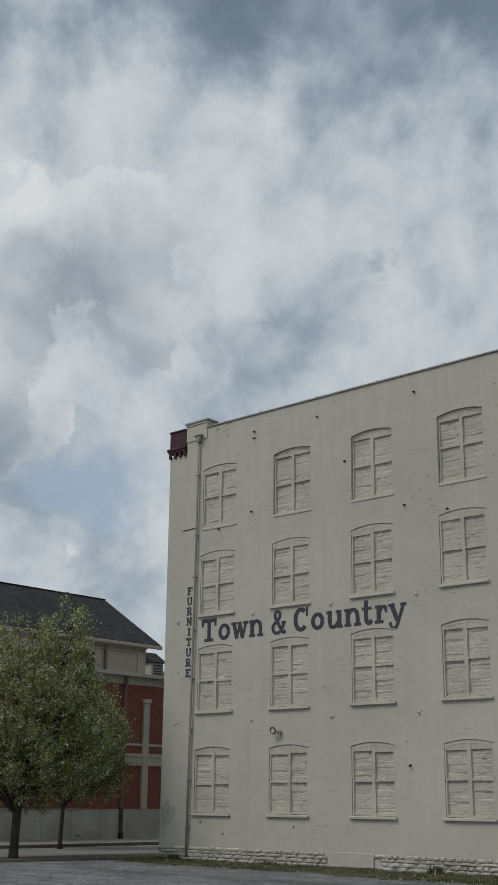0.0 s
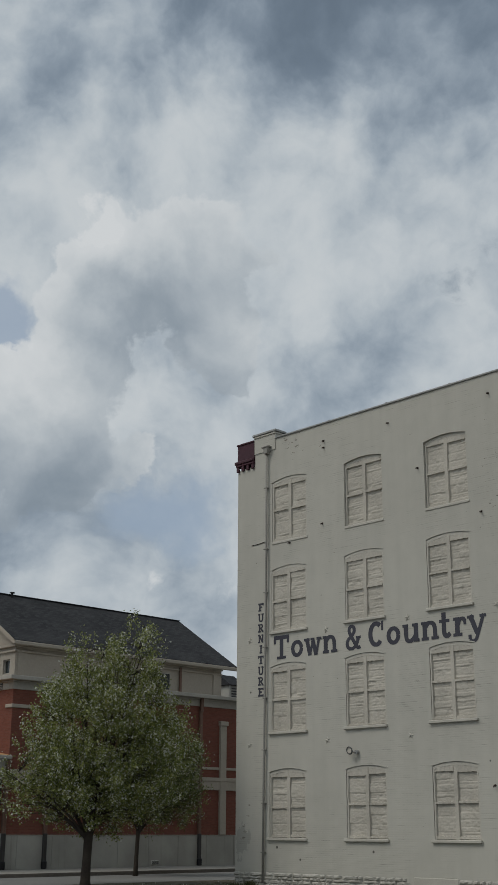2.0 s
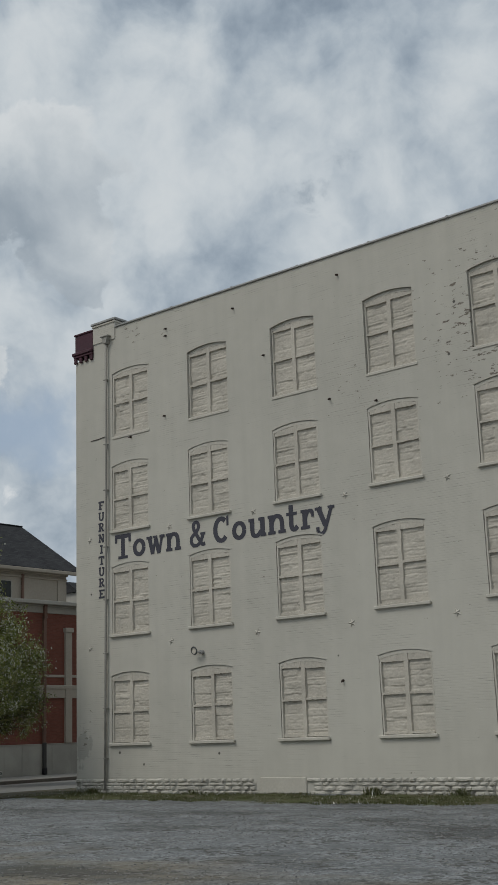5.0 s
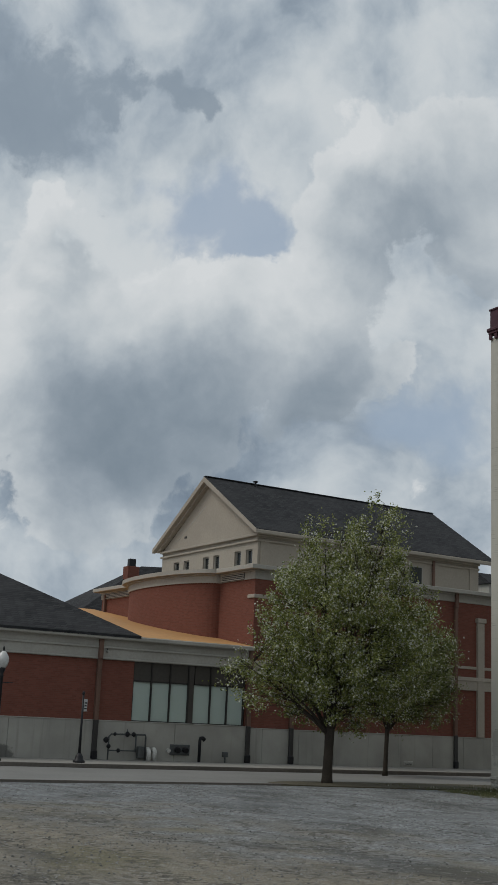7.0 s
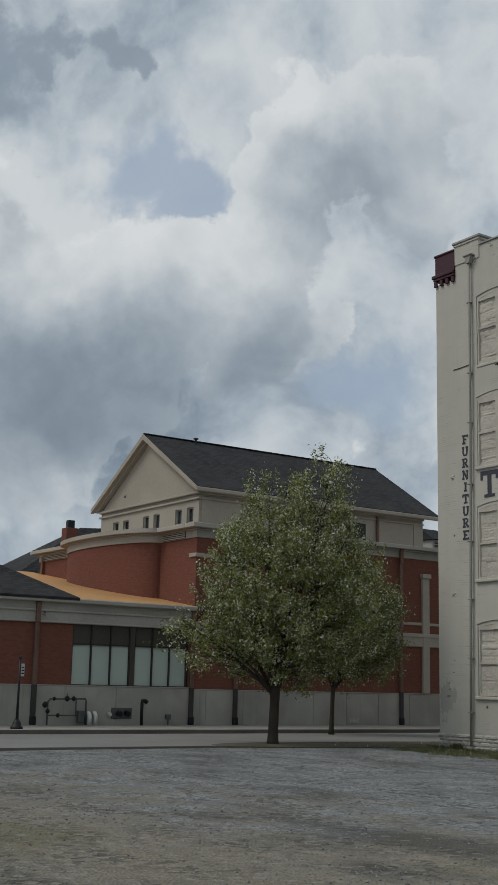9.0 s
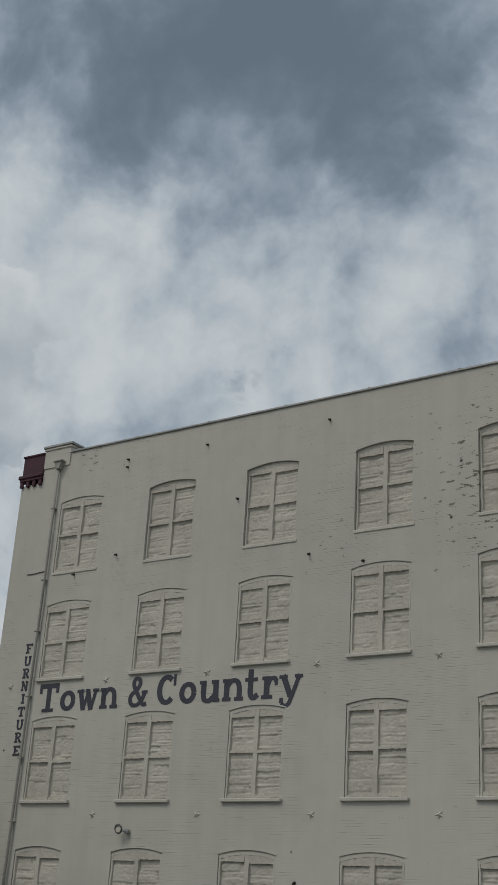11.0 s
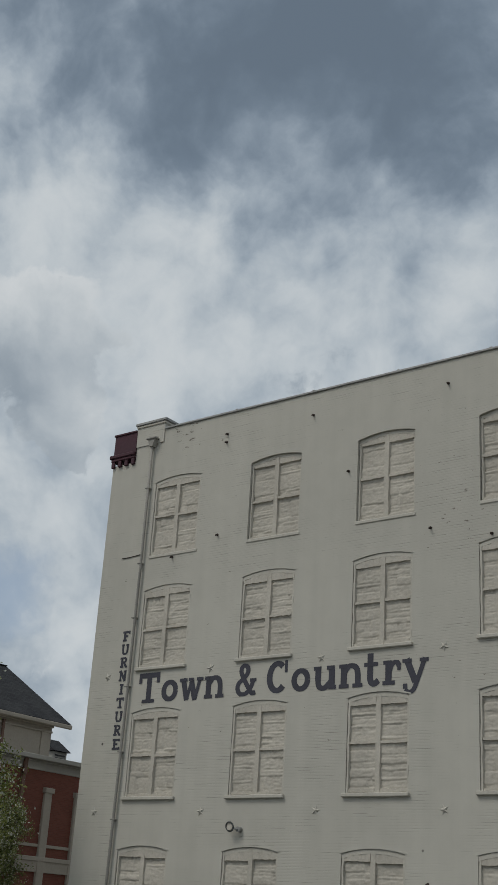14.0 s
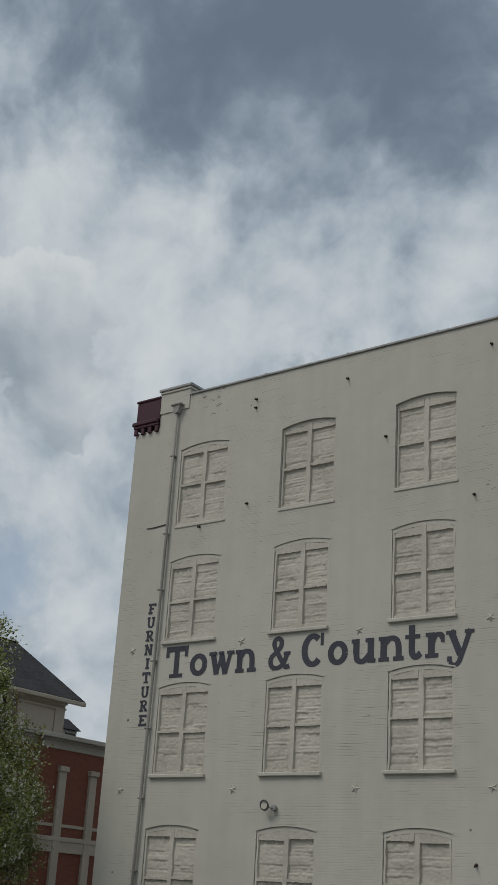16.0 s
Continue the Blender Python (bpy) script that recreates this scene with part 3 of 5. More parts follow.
def infill(x0, x1, s, tall, face, seed):
    """Rough blocked-up opening: uneven boards and blocks smothered in paint."""
    rnd = random.Random(seed)
    bm = bmesh.new()
    nx, nz = (44, 108) if x0 < 21 else (16, 30)
    wide, h = x1 - x0, tall + RISE
    panels = []
    for side in (0, 1):
        rows, z = [], 0.0
        while z < h:
            step = rnd.choice((0.08, 0.08, 0.09, 0.16, 0.24, 0.32, 0.5))
            cuts = sorted(rnd.uniform(0.2, 0.8) for _ in range(rnd.choice((0, 0, 1, 1, 2))))
            rows.append((z, z + step, cuts, [rnd.uniform(-0.014, 0.016) for _ in range(3)], rnd.uniform(-0.02, 0.02)))
            z += step
        panels.append(rows)
    grid = []
    for j in range(nz + 1):
        line = []
        z = h * j / nz
        for i in range(nx + 1):
            x = wide * i / nx
            side, u = (0, x / (wide / 2)) if x < wide / 2 else (1, x / (wide / 2) - 1)
            zz = z + 0.016 * noise.noise((x * 2.5 + seed, z * 1.5, seed)) + 0.008 * noise.noise((x * 9, z * 6, seed))
            d = 0.0
            for lo, hi, cuts, offs, tilt in panels[side]:
                if lo <= zz < hi:
                    k = sum(u > c for c in cuts)
                    d = offs[k] + tilt * (u - 0.5)
                    gap = min(zz - lo, hi - zz)
                    d += (0.016 if hi - lo > 0.13 else 0.010) * math.exp(-((gap / 0.019) ** 2))
                    for c in cuts:
                        d += 0.018 * math.exp(-(((u - c) * wide / 2 / 0.025) ** 2))
                    break
            d += 0.014 * noise.noise((x * 2.2 + seed, z * 1.8, seed * 0.9)) + 0.012 * noise.noise((x * 7 + seed, z * 6, seed * 1.7)) + 0.014 * noise.noise((x * 13, z * 17, seed)) + 0.008 * noise.noise((x * 30, z * 34, seed))
            line.append(bm.verts.new((x0 + x, face + 0.070 + 0.95 * d, s + z)))
        grid.append(line)
    for lo, hi in zip(grid, grid[1:]):
        for i in range(nx):
            bm.faces.new((lo[i], lo[i + 1], hi[i + 1], hi[i]))
    return bm


def wavy_bar(x0, x1, y0, y1, z0, z1, seed, n=24, amp=0.016):
    """A bar whose face swells and sags a little, as old paint-clogged wood does."""
    bm = bmesh.new()
    tall = (z1 - z0) > (x1 - x0)
    rings = []
    for k in range(n + 1):
        u = k / n
        w = amp * noise.noise((u * 11 + seed, seed * 0.7, 0.3))
        w2 = amp * noise.noise((u * 7 + seed, seed * 0.7, 4.3))
        if tall:
            z = z0 + (z1 - z0) * u
            ring = [(x0 + w, y1, z), (x0 + w + 0.012, y0 + w2, z), (x1 + w - 0.012, y0 + w2, z), (x1 + w, y1, z)]
        else:
            x = x0 + (x1 - x0) * u
            ring = [(x, y1, z0 + w), (x, y0 + w2, z0 + w + 0.012), (x, y0 + w2, z1 + w - 0.012), (x, y1, z1 + w)]
        rings.append([bm.verts.new(p) for p in ring])
    for lo, hi in zip(rings, rings[1:]):
        for k in range(3):
            bm.faces.new((lo[k], lo[k + 1], hi[k + 1], hi[k]))
    bm.faces.new(rings[0])
    bm.faces.new(rings[-1][::-1])
    bmesh.ops.recalc_face_normals(bm, faces=bm.faces[:])
    return bm


def arch_band(x0, x1, z, y0, y1, wide, lift=0.0):
    bm = bmesh.new()
    rings = []
    for k in range(11):
        x, zz = arch(x0, x1, z, k)
        rings.append([bm.verts.new(p) for p in ((x, y1, zz + lift), (x, y0, zz + lift), (x, y0, zz + lift + wide), (x, y1, zz + lift + wide))])
    for lo, hi in zip(rings, rings[1:]):
        for k in range(4):
            bm.faces.new((lo[k], lo[(k + 1) % 4], hi[(k + 1) % 4], hi[k]))
    bm.faces.new(rings[0])
    bm.faces.new(rings[-1][::-1])
    bmesh.ops.recalc_face_normals(bm, faces=bm.faces[:])
    return bm


warehouse = thing("warehouse_building", 18, 10, 0, "four-storey brick warehouse painted grey-white with blocked-up arched windows", "building")


def build_warehouse():
    wall = part("wall", south_wall(), M_WALL, warehouse)
    part("wall", cube(CORNER, 0.56, 0.454, 30, 0, TOP - 0.3), M_WALL, warehouse)
    part("wall", cube(WALL_END - 0.45, WALL_END, 0.454, 30, 0, TOP - 0.3), M_WALL, warehouse)
    part("wall", cube(CORNER, WALL_END, 30.004, 30.4, 0, TOP - 0.3), M_WALL, warehouse)
    part("roof", cube(0.56, WALL_END - 0.45, 0.46, 30, TOP - 0.9, TOP - 0.6), M_ROOF, warehouse)
    # pier and cornice return at the street corner
    pier = part("pier", cube(1.13, 2.36, -0.035, 0.5, 17.25, 18.02), M_WALL, warehouse)
    part("pier_cap", soft_cube(1.06, 2.46, -0.11, 0.58, 18.02, 18.12, 0.02), M_COPING, pier, "grey metal cap")
    part("pier_cap", soft_cube(1.10, 2.41, -0.075, 0.54, 17.93, 18.018, 0.02), M_TRIMPAINT, pier)
    cornice = part("cornice", cube(0.12, 1.128, -0.05, 9.0, 17.02, 17.86), M_PLUM, warehouse, "plum-painted metal cornice")
    part("moulding", soft_cube(-0.01, 1.128, -0.14, 9.0, 16.98, 17.12, 0.03), M_PLUM, cornice)
    part("moulding", soft_cube(0.07, 1.128, -0.09, 9.0, 17.82, 17.90, 0.02), M_PLUM, cornice)
    part("moulding", soft_cube(0.05, 1.128, -0.10, 9.0, 16.88, 16.977, 0.02), M_PLUM, cornice)
    for k in range(4):
        x = 0.07 + k * 0.30
        part("dentil", soft_cube(x, x + 0.15, -0.085, -0.003, 16.66, 16.877, 0.015), M_PLUM, cornice)
    # coping in lengths, with laps
    x = 2.42
    rnd = random.Random(4)
    while x < WALL_END:
        w = 3.0
        part("coping", soft_cube(x, min(WALL_END, x + w - 0.01), -0.055, 0.5, TOP + 0.004, TOP + 0.075 + rnd.uniform(-0.006, 0.006), 0.012), M_COPING, wall, "thin grey metal coping")
        part("coping_lap", soft_cube(x - 0.04, x + 0.05, -0.065, 0.51, TOP + 0.002, TOP + 0.09, 0.008), M_COPING, wall)
        x += w
    # blind windows
    seed = 1
    for c, column in enumerate(COLS):
        for r, s in enumerate(SILLS):
            seed += 1
            rnd = random.Random(seed)
            x0, x1 = column[0] + DRIFT[r], column[1] + DRIFT[r]
            top = s + HEIGHTS[r]
            face = 0.075 if r == 3 and c else rnd.uniform(0.012, 0.03)
            win = part("blind_window", infill(x0, x1, s, HEIGHTS[r], face, seed), M_INFILL, warehouse, "blocked-up window under thick grey-white paint", smooth=True)
            m = (x0 + x1) / 2 + rnd.uniform(-0.03, 0.03)
            part("sill", soft_cube(x0 - (0.09, 0.08, 0.07, 0.01)[r], x1 + 0.05, -(0.10, 0.10, 0.09, 0.03)[r], 0.10, s - 0.11, s - 0.004, 0.018), M_TRIMPAINT, win)
            part("mullion", wavy_bar(m - 0.085, m + 0.085, face, 0.17, s + 0.003, top + RISE - 0.02, seed), M_INFILL, win)
            zt = s + HEIGHTS[r] * rnd.uniform(0.46, 0.53)
            for a, b in ((x0 + 0.075, m - 0.078), (m + 0.078, x1 - 0.075)):
                zz = zt + rnd.uniform(-0.02, 0.02)
                part("meeting_rail", wavy_bar(a, b, face + 0.004, 0.17, zz - 0.045, zz + 0.05, seed + a), M_INFILL, win)
                part("head_rail", wavy_bar(a, b, face + 0.008, 0.17, top - 0.20 + rnd.uniform(-0.04, 0.02), top + 0.03, seed + 2 * a), M_INFILL, win)
                part("bottom_rail", wavy_bar(a, b, face + 0.012, 0.17, s + 0.004, s + rnd.uniform(0.08, 0.14), seed + 3 * a), M_INFILL, win)
            part("jamb", wavy_bar(x0 + 0.003, x0 + 0.080, face + 0.002, 0.16, s + 0.003, top, seed + 9), M_TRIMPAINT, win)
            part("jamb", wavy_bar(x1 - 0.080, x1 - 0.003, face + 0.002, 0.16, s + 0.003, top, seed + 19), M_TRIMPAINT, win)
            part("arch_head", arch_band(x0, x1, top, face + 0.002, 0.16, 0.11, -0.118), M_TRIMPAINT, win)
            if r < 3 or not c:
                part("hood", arch_band(x0 - 0.05, x1 + 0.05, top, -0.010, 0.05, 0.040, 0.004), M_WALL, win)
    # downspout
    spout = part("downspout", tube(bmesh.new(), [(1.93, -0.11, 17.15), (1.93, -0.11, 13.4), (1.88, -0.11, 9), (1.80, -0.11, 4.5), (1.74, -0.11, 0.12)], 0.046, 10), M_SPOUT, warehouse, "painted downspout, greyed for its shadow line", smooth=True)
    part("hopper", prism([(1.86, 17.10), (2.02, 17.10), (2.10, 17.36), (1.80, 17.36)], "y", -0.20, -0.003), M_SPOUT, spout)
    part("hopper_rim", soft_cube(1.74, 2.16, -0.24, -0.003, 17.36, 17.42, 0.012), M_SPOUT, spout)
    for z in (15.6, 13.0, 11.2, 9.0, 7.0, 5.0, 3.0, 1.2):
        xs = 1.74 + (z - 0.12) / 17.0 * 0.19
        part("bracket", soft_cube(xs - 0.085, xs + 0.085, -0.165, -0.003, z, z + 0.04, 0.01), M_SPOUT, spout)
    part("cable", tube(bmesh.new(), [(0.98, -0.02, 13.32), (1.3, -0.02, 13.32), (1.8, -0.02, 13.36)], 0.014, 5), M_RUST, warehouse)
    # bracket lamp
    lamp = part("wall_lamp", tube(bmesh.new(), [(6.56, -0.003, 4.75), (6.56, -0.14, 4.75)], 0.075, 12), M_COPING, warehouse, "small ring-shaped wall lamp")
    ring = bmesh.new()
    pts = [(6.34 + 0.125 * math.cos(a * math.tau / 18), -0.22 - 0.03 * math.sin(a * math.tau / 18), 4.81 + 0.125 * math.sin(a * math.tau / 18)) for a in range(19)]
    part("lamp_ring", tube(ring, pts, 0.024, 6, cap=False), M_GREYMETAL, lamp, smooth=True)
    # wall-toned disc added where the wall shows through the open ring
    part("lamp_lens", tube(bmesh.new(), [(6.34, -0.20, 4.81), (6.34, -0.23, 4.81)], 0.10, 14), M_INFILL, lamp)
    part("lamp_arm", tube(bmesh.new(), [(6.56, -0.14, 4.75), (6.48, -0.2, 4.77)], 0.03, 8), M_COPING, lamp)
    for x, z in ((12.47, 3.47), (9.78, 14.87), (3.17, 13.10), (4.97, 13.59), (12.51, 12.72), (14.35, 12.30), (8.44, 16.95), (13.07, 16.98), (5.10, 16.98), (5.09, 16.70)):
        stub = part("pipe_stub", tube(bmesh.new(), [(x, -0.003, z), (x, -0.09, z - 0.01), (x + 0.02, -0.13, z - 0.05)], 0.024, 7), M_RUST, warehouse, "rusty iron pipe stub")
        part("flange", tube(bmesh.new(), [(x, -0.002, z), (x, -0.022, z)], 0.042, 9), M_RUST, stub)
    # iron star plates on the tie rods
    for z in (9.39, 5.25):
        for x in (0.89, 5.08, 9.05, 12.92, 16.74, 20.8, 24.7, 28.7, 32.6):
            bm = bmesh.new()
            turn = rnd.uniform(0, 1)
            mid = bm.verts.new((x, -0.055, z))
            rim = []
            for k in range(10):
                r = 0.15 if k % 2 == 0 else 0.06
                a = turn + k * math.tau / 10
                rim.append(bm.verts.new((x + r * math.cos(a), -0.004, z + r * math.sin(a))))
            for k in range(10):
                bm.faces.new((mid, rim[k], rim[(k + 1) % 10]))
            bm.faces.new(rim)
            bmesh.ops.recalc_face_normals(bm, faces=bm.faces[:])
            part("star_plate", bm, M_TRIMPAINT, warehouse, "painted iron star plate")
    return wall


WALL = build_warehouse()


# ---- lettering ----
def curve(points, n=7):
    """A smooth line through points."""
    if len(points) < 3:
        return points
    out = []
    ext = [points[0], *points, points[-1]]
    for a, p, q, c in zip(ext, ext[1:], ext[2:], ext[3:]):
        for k in range(n):
            t = k / n
            out.append(tuple(0.5 * (2 * p[i] + (q[i] - a[i]) * t + (2 * a[i] - 5 * p[i] + 4 * q[i] - c[i]) * t * t + (3 * p[i] - a[i] - 3 * q[i] + c[i]) * t ** 3) for i in (0, 1)))
    return out + [points[-1]]


def oval(a0, a1, n=22):
    return [(0.5 + 0.5 * math.cos(radians(a0 + (a1 - a0) * k / n)), 0.5 + 0.5 * math.sin(radians(a0 + (a1 - a0) * k / n))) for k in range(n + 1)]


# slab letters as brush strokes: line, thickness; flat slabs run level
STROKES = {
    "T": [([(0.5, 0), (0.5, 1)], 1), ([(0, 1), (1, 1)], -0.8), ([(0.2, 0), (0.8, 0)], 0.55), ([(0.07, 0.66), (0.07, 1)], 0.6), ([(0.93, 0.66), (0.93, 1)], 0.6)],
    "o": [("oval", 0, 360, 0.95)],
    "w": [([(0.14, 1), (0.33, 0)], 0.95), ([(0.33, 0), (0.5, 0.85)], 0.6), ([(0.5, 0.85), (0.68, 0)], 0.95), ([(0.68, 0), (0.87, 1)], 0.6), ([(0, 1), (0.32, 1)], -0.5), ([(0.72, 1), (1, 1)], -0.5), ([(0.38, 1), (0.6, 1)], -0.45)],
    "n": [([(0.2, 0), (0.2, 1)], 1), (curve([(0.2, 0.62), (0.42, 0.9), (0.68, 0.86), (0.79, 0.6), (0.8, 0.02)]), 0.9), ([(0, 0), (0.42, 0)], 0.55), ([(0.58, 0), (1, 0)], 0.55), ([(0, 1), (0.22, 1)], -0.55)],
    "&": [(curve([(0.86, 0.50), (0.72, 0.22), (0.48, 0.06), (0.22, 0.07), (0.09, 0.22), (0.14, 0.40), (0.40, 0.56), (0.56, 0.72), (0.55, 0.88), (0.40, 0.95), (0.26, 0.88), (0.25, 0.72), (0.42, 0.48), (0.66, 0.20), (0.82, 0.06), (0.97, 0.10)]), 0.78), ([(0.68, 0.53), (1, 0.53)], -0.5)],
    "C": [("oval", 48, 318, 1.0), ([(0.90, 0.62), (0.90, 1.0)], 0.5)],
    "u": [([(0.2, 1), (0.2, 0.4)], 1), (curve([(0.2, 0.42), (0.26, 0.14), (0.5, 0.08), (0.78, 0.36)]), 0.9), ([(0.8, 0), (0.8, 1)], 1), ([(0, 1), (0.3, 1)], -0.55), ([(0.58, 1), (0.82, 1)], -0.55), ([(0.8, 0), (1, 0)], 0.55)],
    "t": [(curve([(0.42, 1), (0.42, 0.5), (0.44, 0.18), (0.66, 0.06), (0.95, 0.16)]), 0.95), ([(0.02, 0.72), (0.92, 0.72)], -0.55)],
    "r": [([(0.32, 0), (0.32, 1)], 1), (curve([(0.34, 0.5), (0.5, 0.84), (0.74, 0.9), (0.88, 0.74)]), 0.8), ([(0.02, 0), (0.66, 0)], 0.55), ([(0.05, 1), (0.34, 1)], -0.55), ([(0.78, 0.70), (0.96, 0.70)], 0.8)],
    "y": [([(0.16, 1), (0.5, 0.32)], 0.95), (curve([(0.86, 1), (0.55, 0.32), (0.42, 0.10), (0.26, 0.05), (0.10, 0.12)]), 0.7), ([(0, 1), (0.36, 1)], -0.5), ([(0.66, 1), (1, 1)], -0.5), ([(0.04, 0.14), (0.20, 0.14)], 0.7)],
    "F": [([(0.28, 0), (0.28, 1)], 1), ([(0, 1), (1, 1)], -0.8), ([(0.28, 0.5), (0.74, 0.5)], 0.7), ([(0.05, 0), (0.6, 0)], 0.7), ([(0.93, 0.7), (0.93, 1)], 0.6)],
    "U": [(curve([(0.2, 1), (0.2, 0.4), (0.3, 0.12), (0.5, 0.07), (0.7, 0.12), (0.8, 0.4), (0.8, 1)]), 0.9), ([(0, 1), (0.4, 1)], -0.7), ([(0.6, 1), (1, 1)], -0.7)],
    "R": [([(0.24, 0), (0.24, 1)], 1), (curve([(0.24, 0.93), (0.62, 0.92), (0.78, 0.74), (0.62, 0.55), (0.24, 0.52)]), 0.8), ([(0.48, 0.52), (0.84, 0.05)], 0.9), ([(0, 0), (0.5, 0)], 0.7), ([(0.7, 0), (1, 0)], 0.7), ([(0, 1), (0.3, 1)], -0.7)],
    "N": [([(0.2, 0), (0.2, 1)], 0.8), ([(0.16, 1), (0.84, 0)], 1), ([(0.82, 0), (0.82, 1)], 0.8), ([(0, 0), (0.4, 0)], 0.7), ([(0, 1), (0.3, 1)], -0.7), ([(0.62, 1), (1, 1)], -0.7)],
    "I": [([(0.5, 0), (0.5, 1)], 1), ([(0.2, 0), (0.8, 0)], 0.7), ([(0.2, 1), (0.8, 1)], -0.7)],
    "E": [([(0.26, 0), (0.26, 1)], 1), ([(0, 1), (0.95, 1)], -0.75), ([(0.26, 0.5), (0.7, 0.5)], 0.7), ([(0, 0), (1, 0)], 0.75), ([(0.93, 0.74), (0.93, 1)], 0.6), ([(0.95, 0), (0.95, 0.27)], 0.6)],
}


def letter(ch, x, z, w, h, thick):
    """One painted slab letter, its strokes laid over one another."""
    bm = bmesh.new()
    for k, row in enumerate(STROKES[ch]):
        d = -0.006 - 0.0026 * k
        if row[0] == "oval":
            t = thick * row[3]
            pts = [(x + t / 2 + u * (w - t), z + t * 0.38 + v * (h - t * 0.76)) for u, v in oval(row[1], row[2])]
            half = t / 2
        else:
            line, amount = row
            half = abs(amount) * thick / 2
            pts = [(x + u * w, z + v * h) for u, v in line]
            if len(pts) == 2 and pts[0][1] == pts[1][1]:
                lift = half if amount > 0 and pts[0][1] < z + 0.3 * h else -half if amount < 0 else 0
                pts = [(px, pz + lift) for px, pz in pts]
        rows = []
        for i, p in enumerate(pts):
            a, b = pts[max(0, i - 1)], pts[min(len(pts) - 1, i + 1)]
            dx, dz = b[0] - a[0], b[1] - a[1]
            s = math.hypot(dx, dz) or 1.0
            # level strokes are thinner than upright ones
            hw = half * (0.76 + 0.24 * abs(dz) / s) if len(pts) > 2 else half
            nx, nz = -dz / s * hw, dx / s * hw
            dd = d - 0.00004 * i
            rows.append((bm.verts.new((p[0] + nx, dd, p[1] + nz)), bm.verts.new((p[0] - nx, dd, p[1] - nz))))
        for (a, b), (c, e) in zip(rows, rows[1:]):
            bm.faces.new((a, b, e, c))
    bmesh.ops.recalc_face_normals(bm, faces=bm.faces[:])
    return part("letter", bm, M_INK, WALL, "dark slate painted letter")


def lettering():
    cap, low, base = 0.93, 0.66, 8.48
    word = [  # character, left, width, height, foot
        ("T", 2.26, 0.84, cap, 0), ("o", 3.20, 0.66, low, 0), ("w", 3.92, 0.92, low, 0), ("n", 4.90, 0.74, low, 0),
        ("&", 6.08, 0.74, cap, 0),
        ("C", 7.19, 0.75, cap, 0), ("o", 8.06, 0.65, low, 0), ("u", 8.82, 0.76, low, 0), ("n", 9.67, 0.76, low, 0),
        ("t", 10.46, 0.50, 0.90, 0), ("r", 11.05, 0.60, low, 0), ("y", 11.67, 0.80, low + 0.27, -0.27),
    ]
    for ch, x, w, h, foot in word:
        letter(ch, x, base + foot, w, h, 0.20)
    for k, ch in enumerate("FURNITURE"):
        w = 0.31 if ch != "I" else 0.26
        letter(ch, 1.52 - w / 2, 10.84 - 0.335 - k * 0.4255, w, 0.335, 0.092)


lettering()


# ---- brick civic building across the street ----
WX = -15.44  # street wall
SY = -0.5  # south wall of the tall block
NY = 16.6  # north end
hall = thing("civic_hall", -22, 0, 0, "red brick civic hall with beige stucco gable and dark shingle roofs", "building")


def course(name, x0, x1, y0, y1, z0, z1, mat, parent, label="", r=0.015):
    return part(name, soft_cube(x0, x1, y0, y1, z0, z1, r), mat, parent, label)


